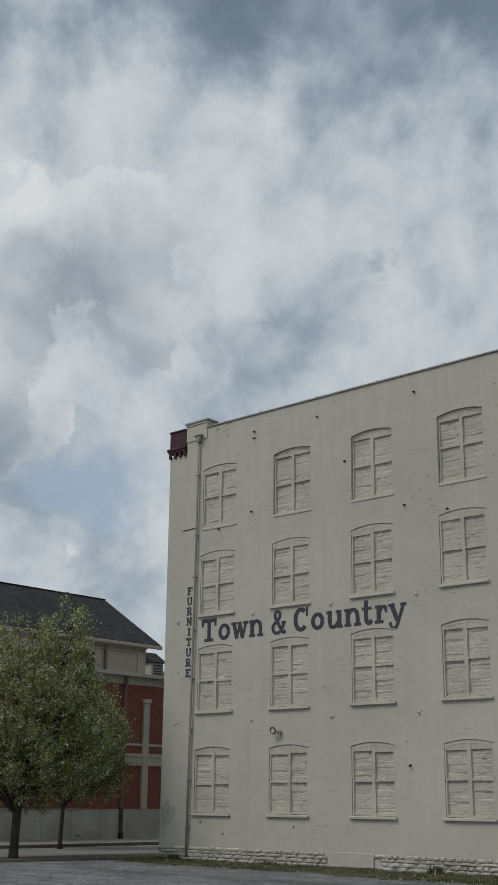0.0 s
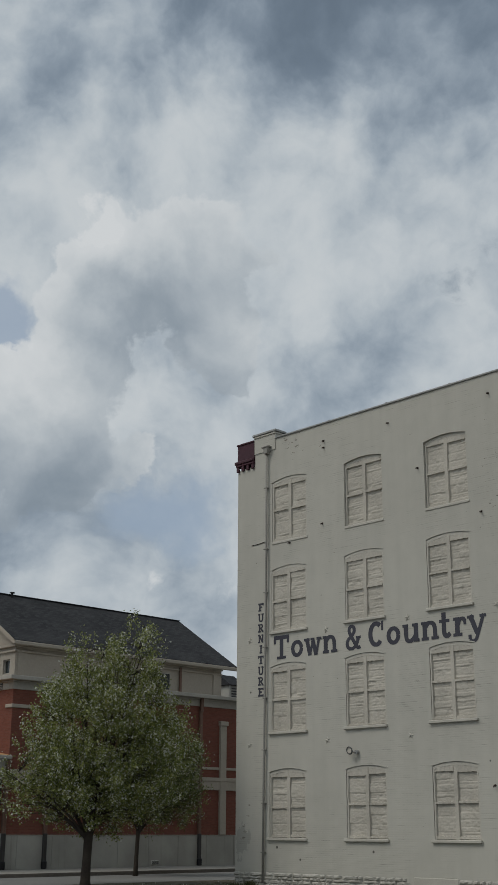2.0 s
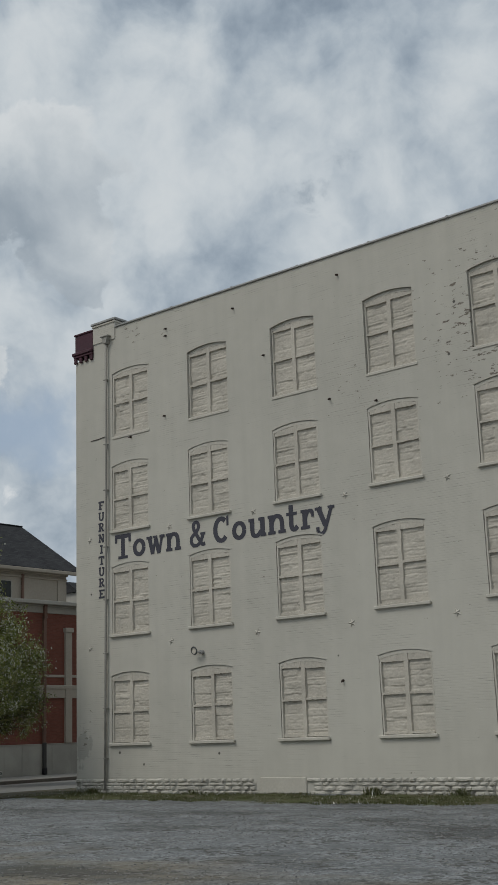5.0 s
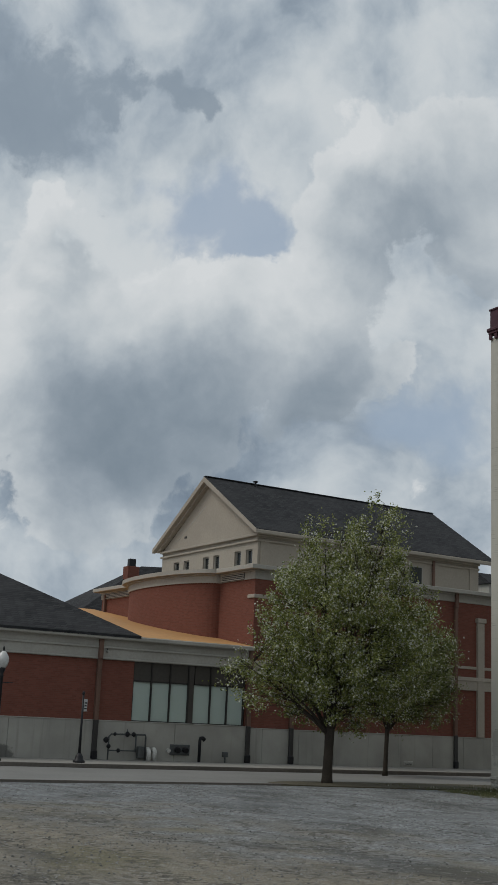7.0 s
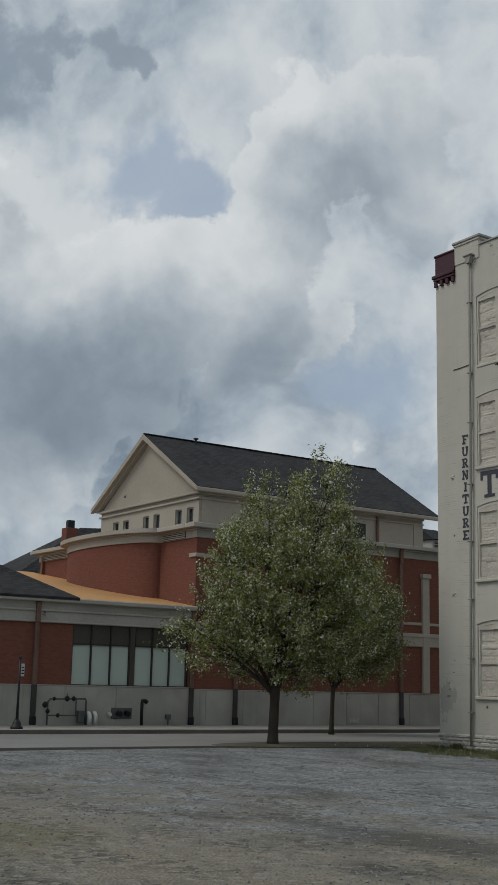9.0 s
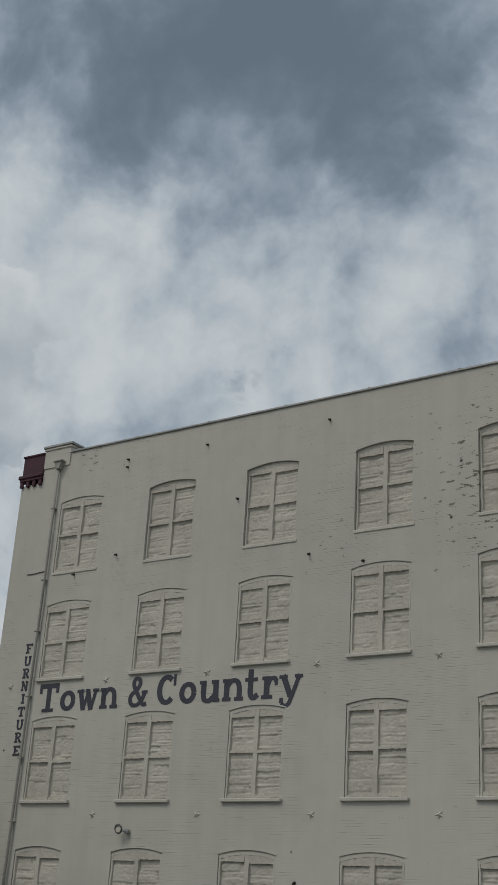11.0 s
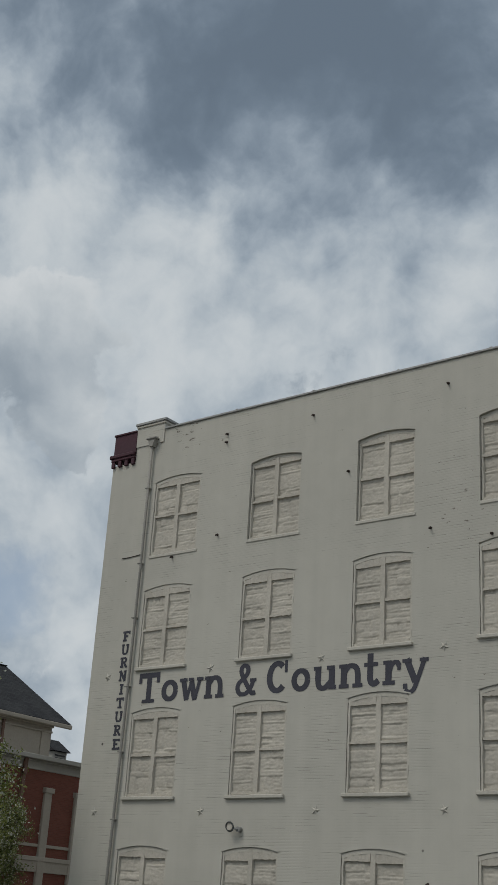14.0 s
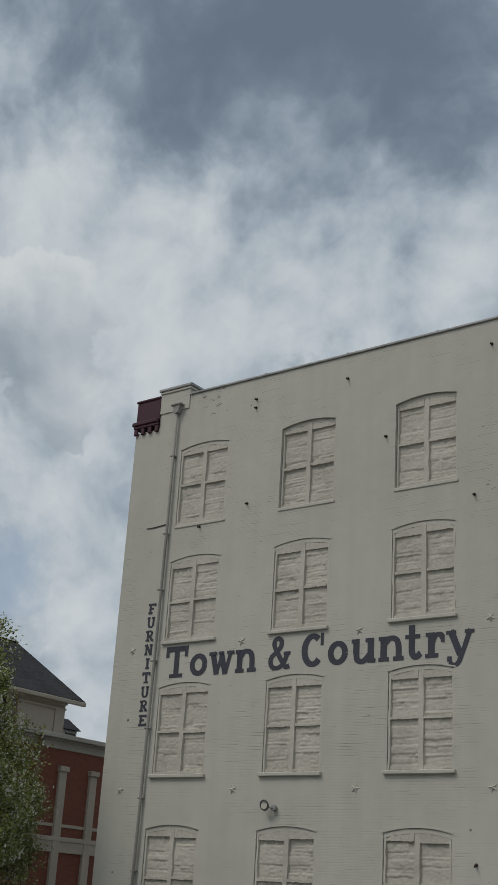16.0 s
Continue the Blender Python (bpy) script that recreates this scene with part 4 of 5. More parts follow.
def wing():
    y0, y1 = -46.0, SY - 0.004
    bays = (-6.58, -0.75)
    wall = part("wing_wall", cube(WX - 0.4, WX, y0, bays[0], 1.76, 4.36), M_BRICK, hall, "red brick wall of the low wing")
    part("wall_pier", cube(WX - 0.4, WX, bays[1], y1, 1.76, 4.36), M_BRICK, wall)
    part("control_joint", cube(WX, WX + 0.004, -13.9, -13.86, 1.8, 4.34), M_STUCCO, wall)
    y = y1
    k = 0
    while y > y0:
        w = 3.9
        part("base_panel", soft_cube(WX - 0.35, WX + 0.06, y - w + 0.012, y, 0.05, 1.757, 0.012), M_CONC, wall, "grey concrete base panel")
        y -= w
    part("water_table", soft_cube(WX - 0.1, WX + 0.085, y0, y1, 1.757, 1.80, 0.01), M_CORNICE, wall)
    cor = part("wing_cornice", cube(WX - 0.4, WX + 0.07, y0, y1, 4.36, 5.24), M_CORNICE, hall, "banded grey cornice")
    course("cornice_band", WX - 0.2, WX + 0.13, y0, y1, 4.37, 4.44, M_CORNICE, cor)
    course("cornice_band", WX - 0.2, WX + 0.14, y0, y1, 4.83, 4.91, M_CORNICE, cor)
    course("gutter", WX - 0.3, WX + 0.34, y0, y1, 5.22, 5.42, M_CORNICE, cor, "pale metal gutter", 0.04)
    # window band: dark spandrels over panes with drawn blinds
    marks = [bays[0], -5.66, -4.72, -3.78, -3.48, -2.63, -1.74, -0.85]
    for a, b in zip(marks, marks[1:]):
        win = part("window", cube(WX - 0.16, WX - 0.13, a + 0.03, b - 0.03, 1.82, 3.52), M_BLIND, hall, "green-tinted pane with a drawn blind") if b - a > 0.5 else None
        if win:
            pane = part("pane", cube(WX - 0.10, WX - 0.092, a + 0.03, b - 0.03, 1.84, 3.50), M_PANE, win)
            pane.visible_shadow = False
            part("spandrel", cube(WX - 0.12, WX - 0.07, a + 0.03, b - 0.03, 3.56, 4.355), M_SPANDREL, win, "dark spandrel panel")
            part("transom", cube(WX - 0.13, WX - 0.03, a + 0.03, b - 0.03, 3.50, 3.56), M_MULLION, win)
            part("bottom_rail", cube(WX - 0.13, WX - 0.02, a + 0.03, b - 0.03, 1.78, 1.84), M_MULLION, win)
            part("mullion", cube(WX - 0.13, WX - 0.01, b - 0.03, b + 0.03, 1.78, 4.355), M_MULLION, win)
        else:
            part("window_post", cube(WX - 0.13, WX - 0.02, a + 0.03, b - 0.03, 1.78, 4.355), M_SPANDREL, hall)
    part("window_back", cube(WX - 0.40, WX - 0.37, bays[0], bays[1], 1.78, 4.355), M_SPANDREL, hall)
    part("mullion", cube(WX - 0.13, WX - 0.01, bays[0] + 0.002, bays[0] + 0.03, 1.78, 4.355), M_MULLION, hall)
    # security camera on the cornice
    eye = part("security_camera", tube(bmesh.new(), [(WX + 0.08, -8.0, 4.72), (WX + 0.30, -8.0, 4.68)], 0.055, 8), M_CORNICE, hall)
    part("camera_bracket", tube(bmesh.new(), [(WX + 0.07, -8.0, 4.86), (WX + 0.16, -8.0, 4.76)], 0.02, 6), M_DARKMETAL, eye)
    # flat roof, the tan sheet rising to the bow, and the far hip
    part("wing_roof", slab([(WX + 0.1, y1, 5.44), (WX + 0.1, -7.6, 5.44), (-33.5, -7.6, 8.15), (-33.5, y1, 8.15)], 0.15), M_TAN, hall, "tan sheet-metal roof")
    part("wing_roof", slab([(WX + 0.1, -7.0, 5.43), (WX + 0.1, y0, 5.43), (-34, y0, 5.43), (-34, -7.0, 5.43)], 0.1), M_CONC, hall)
    ridge = 5.45 + 0.54 * 11
    hip = part("hip_roof", slab([(WX + 0.36, y0, 5.46), (WX + 0.36, -6.5, 5.46), (WX - 10.6, -17.5, ridge), (WX - 10.6, y0, ridge)], 0.12), M_ROOF, hall, "dark shingle hip roof")
    part("hip_roof", slab([(WX + 0.36, -6.5, 5.46), (WX - 21.6, -6.5, 5.46), (WX - 10.6, -17.5, ridge)], 0.12), M_ROOF, hall, "dark shingle hip roof")
    part("roof_vent", lathe([(0.22, 6.0), (0.22, 6.35), (0.30, 6.36), (0.02, 6.5)], 10, WX - 2.0, -9.6), M_DARKMETAL, hip)
    for y, z1 in ((-8.3, 4.5), (-0.62, 4.5)):
        downspout(y, z1, hall)


def downspout(y, z1, parent, x=WX):
    d = part("downspout", soft_cube(x + 0.002, x + 0.17, y - 0.10, y + 0.10, 1.76, z1, 0.02), M_DOWN, parent, "brown square downspout")
    part("lower_pipe", soft_cube(x + 0.064, x + 0.19, y - 0.11, y + 0.11, 0.50, 1.80, 0.02), M_DARKDOWN, d)
    part("shoe", soft_cube(x + 0.064, x + 0.24, y - 0.13, y + 0.13, 0.16, 0.52, 0.03), M_DARKMETAL, d)
    if z1 > 4.4:
        part("upper_pipe", soft_cube(x + 0.072, x + 0.23, y - 0.10, y + 0.10, z1 - 0.14, z1 + 0.72, 0.02), M_DOWN, d)


M_DARKDOWN = plain("dark_downspout", (0.045, 0.042, 0.04), 0.5, scale=4)


def pane_glass():
    def build(g):
        return {"color": rgb(0.75, 0.85, 0.80), "alpha": 0.32}

    return material("pane_glass", build, rough=0.06, spec=0.6)


M_PANE = pane_glass()


def tall_block():
    west = -32.4
    wall = part("street_wall", cube(WX - 0.4, WX, SY, NY, 1.70, 8.62), M_BRICK, hall, "red brick wall of the tall block")
    y = NY
    while y > SY + 0.2:
        w = min(2.05, y - SY)
        part("base_panel", soft_cube(WX - 0.35, WX + 0.06, y - w + 0.012, y, 0.05, 1.697, 0.012), M_CONC, wall, "grey concrete base panel")
        y -= 2.05
    part("water_table", soft_cube(WX - 0.1, WX + 0.085, SY, NY, 1.697, 1.74, 0.01), M_CORNICE, wall)
    part("belt_course", soft_cube(WX - 0.1, WX + 0.10, SY + 0.02, NY, 4.10, 4.70, 0.02), M_STUCCO, wall, "beige belt course")
    part("belt_course", soft_cube(WX - 0.1, WX + 0.15, SY + 0.02, NY, 4.58, 4.78, 0.02), M_STUCCO, wall)
    part("string_course", soft_cube(WX - 0.1, WX + 0.05, 9.5, NY, 5.20, 5.34, 0.01), M_STUCCO, wall)
    part("corner_band", soft_cube(WX - 0.55, WX + 0.07, SY - 0.07, SY + 1.1, 7.72, 7.90, 0.02), M_STUCCO, wall, "short beige corner band")
    for y in (13.42, 15.45):
        p = part("pilaster", soft_cube(WX - 0.1, WX + 0.14, y, y + 0.46, 1.742, 7.66, 0.015), M_STUCCO, wall, "beige pilaster")
        part("capital", soft_cube(WX - 0.1, WX + 0.22, y - 0.07, y + 0.53, 7.64, 7.88, 0.02), M_STUCCO, p)
    for y, z in ((1.77, 8.45), (11.92, 8.45)):
        downspout(y, z, hall)
    for y in (4.2, 8.4):
        part("corner_band", soft_cube(WX - 0.1, WX + 0.06, y, y + 0.7, 7.70, 7.84, 0.015), M_STUCCO, wall)
    # wall vent
    vent = part("wall_vent", soft_cube(WX + 0.062, WX + 0.085, 8.6, 9.15, 0.26, 0.46, 0.006), M_PALEPIPE, hall, "small louvred wall vent")
    for k in range(3):
        part("slat", cube(WX + 0.086, WX + 0.094, 8.63, 9.12, 0.29 + k * 0.055, 0.315 + k * 0.055), M_DARKMETAL, vent)
    # south wall with its bow
    south = part("south_wall", cube(west, WX - 0.404, SY, SY + 0.35, 4.0, 8.62), M_BRICK, hall, "red brick south wall")
    part("west_wall", cube(west, west + 0.4, SY + 0.354, NY, 1.0, 8.62), M_BRICK, hall)
    cx, a, b, n = BOW
    line = [(cx + a * math.cos(k * math.pi / n), SY - b * math.sin(k * math.pi / n)) for k in range(n + 1)]
    bow = part("bow_wall", prism(line, "z", 4.0, 8.62), M_BRICK, hall, "red brick bowed wall")

    def ring(grow, z0, z1, name, mat, label=""):
        pts = [(cx + (a + grow) * math.cos(k * math.pi / n), SY - grow * 0.98 - b * math.sin(k * math.pi / n)) for k in range(n + 1)]
        pts = [(cx + a + grow, SY + 0.1)] + pts + [(cx - a - grow, SY + 0.1)]
        return part(name, prism(pts, "z", z0, z1), mat, bow, label)

    ring(0.06, 8.622, 8.98, "bow_frieze", M_CORNICE, "grey curved frieze")
    ring(0.14, 8.98, 9.06, "bow_moulding", M_CORNICE)
    ring(0.34, 9.06, 9.26, "bow_gutter", M_CORNICE, "pale curved gutter")
    # straight cornices
    for nm, g, z0, z1 in (("frieze", 0.05, 8.624, 8.978), ("moulding", 0.13, 8.978, 9.058), ("gutter", 0.45, 9.058, 9.258)):
        part(nm, soft_cube(WX - 0.4, WX + g, SY - g, NY, z0, z1, 0.015), M_CORNICE, wall)
        part(nm, soft_cube(west - g, WX - 0.404, SY - g, SY + 0.4, z0, z1 - 0.003, 0.015), M_CORNICE, south)
    for x0, x1 in ((cx + a + 0.25, WX - 0.9), (west + 0.5, cx - a - 0.2)):
        lv = part("louvre", cube(x0, x1, SY - 0.075, SY - 0.055, 8.64, 8.97), M_MULLION, south, "dark louvred vent")
        for k in range(4):
            part("slat", cube(x0, x1, SY - 0.11, SY - 0.078, 8.66 + k * 0.085, 8.70 + k * 0.085), M_CORNICE, lv)
    part("downspout", soft_cube(west + 0.5, west + 0.66, SY - 0.17, SY - 0.003, 5.8, 8.9, 0.02), M_DOWN, south)
    part("setback_roof", slab([(WX + 0.1, SY - 0.1, 9.262), (WX + 0.1, NY, 9.262), (west, NY, 9.262), (west, SY - 0.1, 9.262)], 0.2), M_CONC, hall)


BOW = (-23.3, 4.6, 1.5, 28)


def clerestory():
    x0, x1, y0, y1 = -27.45, -17.35, 0.75, 15.3
    wins = [-26.05, -24.92, -22.80, -21.70, -19.55, -18.45]
    ww = 0.62
    # gable wall built round its six windows
    bm = bmesh.new()
    xs = [x0] + [v for w in wins for v in (w, w + ww)] + [x1]
    for k in range(0, len(xs), 2):
        box(bm, xs[k], xs[k + 1], y0, y0 + 0.3, 9.2, 11.1)
    for w in wins:
        box(bm, w, w + ww, y0, y0 + 0.3, 9.2, 9.68)
        box(bm, w, w + ww, y0, y0 + 0.3, 10.42, 11.1)
    front = part("gable_wall", bm, M_STUCCO, hall, "beige stucco wall below the gable")
    for w in wins:
        win = part("window", cube(w, w + ww, y0 + 0.16, y0 + 0.19, 9.68, 10.42), M_WINDARK, hall, "small square dark window")
        for b in ((w, w + 0.05, 9.68, 10.42), (w + ww - 0.05, w + ww, 9.68, 10.42)):
            part("frame", cube(b[0], b[1], y0 + 0.08, y0 + 0.16, b[2], b[3]), M_CORNICE, win)
        part("frame", cube(w + 0.05, w + ww - 0.05, y0 + 0.08, y0 + 0.16, 10.37, 10.42), M_CORNICE, win)
        part("frame", cube(w + 0.05, w + ww - 0.05, y0 + 0.08, y0 + 0.16, 9.68, 9.73), M_CORNICE, win)
    part("side_wall", cube(x1 - 0.3, x1, y0 + 0.304, y1, 9.2, 11.1), M_STUCCO, hall, "beige stucco side wall")
    part("side_wall", cube(x0, x0 + 0.3, y0 + 0.304, y1, 9.2, 11.1), M_STUCCO, hall)
    part("end_wall", cube(x0 + 0.304, x1 - 0.304, y1 - 0.3, y1, 9.2, 11.1), M_STUCCO, hall)
    for y in (0.9, 4.6, 8.3, 12.0, 14.6):
        part("pilaster_strip", soft_cube(x1 - 0.05, x1 + 0.06, y, y + 0.5, 9.27, 10.9, 0.01), M_STUCCO, hall)
    for y in (10.4,):
        sw = part("window", cube(x1 + 0.004, x1 + 0.03, y, y + 0.8, 9.62, 10.5), M_WINDARK, hall, "small square dark window")
        part("frame", cube(x1 + 0.004, x1 + 0.06, y - 0.06, y - 0.002, 9.56, 10.56), M_CORNICE, sw)
        part("frame", cube(x1 + 0.004, x1 + 0.06, y + 0.802, y + 0.86, 9.56, 10.56), M_CORNICE, sw)
        part("frame", cube(x1 + 0.004, x1 + 0.06, y, y + 0.8, 10.502, 10.56), M_CORNICE, sw)
    part("downspout", soft_cube(x1 + 0.062, x1 + 0.17, 11.9, 12.05, 9.3, 10.95, 0.02), M_DOWN, hall)
    # entablature and gable
    ent = part("entablature", soft_cube(x0 - 0.10, x1 + 0.10, y0 - 0.10, y0 + 0.3, 10.76, 10.86, 0.015), M_STUCCO, hall)
    part("entablature", soft_cube(x1 - 0.1, x1 + 0.10, y0 + 0.304, y1, 10.76, 10.86, 0.015), M_STUCCO, hall)
    part("entablature", soft_cube(x0 - 0.06, x1 + 0.16, y0 - 0.16, y1, 11.02, 11.14, 0.02), M_STUCCO, hall)
    cx = (x0 + x1) / 2
    ex0, ex1 = x0 - 0.50, x1 + 0.43
    ez, rz = 11.22, 14.62
    part("tympanum", prism([(x0, 11.14), (x1, 11.14), (cx, rz - 0.35)], "y", y0, y0 + 0.3), M_STUCCO, hall, "plain beige gable panel")
    s = (rz - ez) / (ex1 - cx)
    inset = [(x0 + 1.5, 11.55), (x0 + 1.62, 11.55), (cx - 0.3, rz - 1.42), (cx - 0.42, rz - 1.40)]
    part("shadow_gap", prism(inset, "y", y0 - 0.006, y0 - 0.001), M_CORNICE, hall)
    part("gable_vent", soft_cube(x0 + 2.5, x0 + 2.74, y0 - 0.03, y0 - 0.002, 11.66, 11.78, 0.01), M_DARKDOWN, hall)
    gy = 0.36
    for sx in (-1, 1):
        e = ex0 if sx < 0 else ex1
        rake = [(e, ez - 0.14), (e, ez + 0.08), (cx, rz + 0.08), (cx, rz - 0.20)]
        part("rake_board", prism(rake, "y", gy - 0.04, gy + 0.16), M_STUCCO, hall, "pale raking eave board")
        soffit = [(e + sx * -0.05, ez - 0.10), (cx, rz - 0.16), (cx, rz - 0.34), (e - sx * 0.5, ez - 0.02)]
        part("soffit", prism(soffit, "y", gy + 0.162, y0 + 0.02), M_STUCCO, hall)
    hy = 16.2
    roof = part("roof", slab([(ex1, gy, ez + 0.10), (ex1, hy, ez + 0.10), (cx, hy, rz + 0.10), (cx, gy, rz + 0.10)], 0.1), M_ROOF, hall, "dark grey shingle roof")
    part("roof", slab([(cx, gy, rz + 0.098), (cx, hy, rz + 0.098), (ex0, hy, ez + 0.098), (ex0, gy, ez + 0.098)], 0.1), M_ROOF, hall, "dark grey shingle roof")
    part("tympanum", prism([(x0, 11.14), (x1, 11.14), (cx, rz - 0.35)], "y", y1 - 0.3, y1), M_STUCCO, hall)
    part("gutter", soft_cube(ex1 - 0.12, ex1 + 0.06, gy - 0.03, hy + 0.05, ez - 0.14, ez + 0.06, 0.03), M_STUCCO, roof, "pale eave gutter")
    part("eave_soffit", cube(x1 + 0.104, ex1 - 0.12, y0, hy, ez - 0.06, ez - 0.04), M_STUCCO, roof)
    part("ridge_cap", soft_cube(cx - 0.12, cx + 0.12, gy, hy, rz + 0.08, rz + 0.14, 0.02), M_ROOF, roof)
    part("roof_vent", lathe([(0.06, rz - 0.3), (0.06, rz + 0.16), (0.15, rz + 0.17), (0.15, rz + 0.21), (0.05, rz + 0.25)], 10, cx + 0.3, 3.4), M_DARKMETAL, roof)


wing()
tall_block()
clerestory()


# ---- more buildings behind ----
def rear_house():
    h = thing("rear_house", -45, 8, 0, "dark-roofed house with a brick chimney behind the hall", "building")
    part("wall", cube(-50, -40, 2.0, 22, 0, 7.6), M_BRICK, h)
    part("roof", slab([(-39.5, -0.5, 7.2), (-39.5, 22.5, 7.6), (-45, 14.5, 13.0), (-45, 8.2, 12.6)], 0.2), M_ROOF, h)
    part("roof", slab([(-39.5, -0.5, 7.2), (-45, 8.2, 12.6), (-50.5, -0.5, 7.2)], 0.2), M_ROOF, h)
    part("roof", slab([(-50.5, -0.5, 7.2), (-45, 8.2, 12.6), (-45, 14.5, 13.0), (-50.5, 22.5, 7.6)], 0.2), M_ROOF, h)
    c = part("chimney", soft_cube(-44.0, -43.2, 6.3, 7.2, 10.0, 12.3, 0.03), M_BRICK, h, "short brick chimney")
    part("chimney_pot", soft_cube(-43.8, -43.4, 6.5, 7.0, 12.302, 12.85, 0.03), M_DARKMETAL, c)


def rear_block():
    h = thing("rear_block", -34, 36, 0, "pale block with a dark-roofed louvred turret behind the hall", "building")
    part("wall", cube(-40, -31.8, 31.0, 42, 0, 11.9), M_STUCCO, h)
    t = part("turret", soft_cube(-33.6, -31.9, 29.6, 30.9, 0.0, 12.5, 0.03), M_CONC, h)
    part("turret_roof", prism([(-33.8, 12.5), (-31.6, 12.5), (-32.9, 13.35)], "y", 29.4, 31.0), M_ROOF, t)
    for k in range(6):
        part("slat", cube(-31.88, -31.84, 29.8, 30.7, 11.2 + k * 0.2, 11.3 + k * 0.2), M_MULLION, t)


rear_block()
rear_house()


# ---- trees ----
def tree(name, x, y, base, height, lobes, limbs, sprays, leaves, size, mat, seed, label, fork=1.6, trunk_r=0.205):
    """lobes: (dx, dy, z, radius across, radius up) balls that make the crown's uneven form."""
    rnd = random.Random(seed)
    t = thing(name, x, y, base, label, "tree", "trees by the street")
    bm = bmesh.new()
    tube(bm, [(x, y, base - 0.15), (x, y, base + 0.12), (x + 0.02, y, base + 0.6), (x + 0.03, y + 0.02, base + 1.2), (x + 0.05, y + 0.03, base + fork + 0.1)], [trunk_r * 1.45, trunk_r * 1.12, trunk_r, trunk_r * 0.95, trunk_r * 1.02], 12)
    part("trunk", bm, M_BARK, t, smooth=True)
    spots = []
    while len(spots) < sprays:
        lo = rnd.choices(lobes, [l[3] * l[3] * l[4] for l in lobes])[0]
        p = Vector((rnd.uniform(-1, 1), rnd.uniform(-1, 1), rnd.uniform(-1, 1)))
        if not 0.2 < p.length < 1:
            continue
        p = p.normalized() * p.length ** 0.5
        bump = 1 + 0.26 * noise.noise((p.x * 2.6 + seed, p.y * 2.6, p.z * 2.6))
        mid = Vector((x + lo[0] + p.x * lo[3] * bump, y + lo[1] + p.y * lo[3] * bump, base + lo[2] + p.z * lo[4] * bump))
        for _ in range(rnd.randint(2, 4)):
            spots.append(mid + Vector((rnd.gauss(0, 0.2), rnd.gauss(0, 0.2), rnd.gauss(0, 0.17))))
    # limbs rise from the fork, bend up and fan out
    paths = []
    for k in range(limbs):
        lo = lobes[k % len(lobes)]
        ang = k * 2.399 + rnd.uniform(-0.3, 0.3)
        reach = lo[3] * rnd.uniform(0.15, 0.6)
        end = Vector((x + lo[0] + reach * math.cos(ang), y + lo[1] + reach * math.sin(ang), base + max(fork + 2.3, lo[2] + lo[4] * rnd.uniform(0.2, 0.75))))
        start = Vector((x + 0.05, y + 0.03, base + fork - rnd.uniform(0.0, 0.25)))
        mid = Vector((start.x + 0.22 * (end.x - start.x), start.y + 0.22 * (end.y - start.y), start.z + 0.42 * max(0.8, end.z - start.z))) + Vector((0.3 * math.cos(ang), 0.3 * math.sin(ang), 0))
        pts = []
        for i in range(9):
            u = i / 8
            q = start * (1 - u) ** 2 + mid * 2 * u * (1 - u) + end * u * u
            q += 0.10 * u * Vector((noise.noise((u * 4, k, 1)), noise.noise((u * 4, k, 2)), noise.noise((u * 4, k, 3))))
            pts.append(q)
        r0 = trunk_r * rnd.uniform(0.36, 0.58)
        bm = bmesh.new()
        tube(bm, pts, [r0 * (1 - 0.86 * i / 8) for i in range(9)], 7)
        part("limb", bm, M_BARK, t, smooth=True)
        paths += pts[2:]
    twigs = bmesh.new()
    for s in spots:
        near = min(paths, key=lambda q: (q - s).length + max(0, q.z - s.z + 0.2) * 1.5)
        m = near.lerp(s, 0.5) + Vector((0, 0, 0.12))
        tube(twigs, [near, m, s], [0.010, 0.007, 0.004], 4, cap=False)
    tagged(part("branchwork", twigs, M_BARK, t), kind="stuff")
    # leaves hang in small sprays
    verts, faces = [], []
    for s in spots:
        out = (s - Vector((x, y, base + fork + 1.2))).normalized() + Vector((0, 0, 0.5))
        out.normalize()
        n = max(6, int(rnd.gauss(leaves, leaves * 0.3)))
        wide, tall = rnd.uniform(0.07, 0.13), rnd.uniform(0.10, 0.22)
        for _ in range(n):
            c = s + out * max(-1.6 * tall, min(1.6 * tall, rnd.gauss(0, tall))) + Vector((rnd.gauss(0, wide), rnd.gauss(0, wide), rnd.gauss(0, wide)))
            a = Vector((rnd.gauss(0, 1), rnd.gauss(0, 1), rnd.gauss(0, 1))).normalized()
            b = a.cross(Vector((rnd.gauss(0, 1), rnd.gauss(0, 1), rnd.gauss(0, 1)))).normalized()
            l, w = size * rnd.uniform(0.6, 1.25), size * rnd.uniform(0.35, 0.65)
            k = len(verts)
            verts += [c - a * l * 0.5, c + b * w * 0.5, c + a * l * 0.5, c - b * w * 0.5]
            faces.append((k, k + 1, k + 2, k + 3))
    me = bpy.data.meshes.new("crown")
    me.from_pydata([v[:] for v in verts], [], faces)
    me.materials.append(mat)
    crown = new("crown", me)
    crown.parent, crown.matrix_parent_inverse = t, t.matrix_basis.inverted()
    tagged(crown, "olive-green young leaves flecked with white blossom", kind="stuff")
    return t


RX, RY = 0.59, 0.81  # across the view, for the crown's lean


def lobe(right, deep, z, r, up):
    return (right * RX - deep * RY, right * RY + deep * RX, z, r, up)


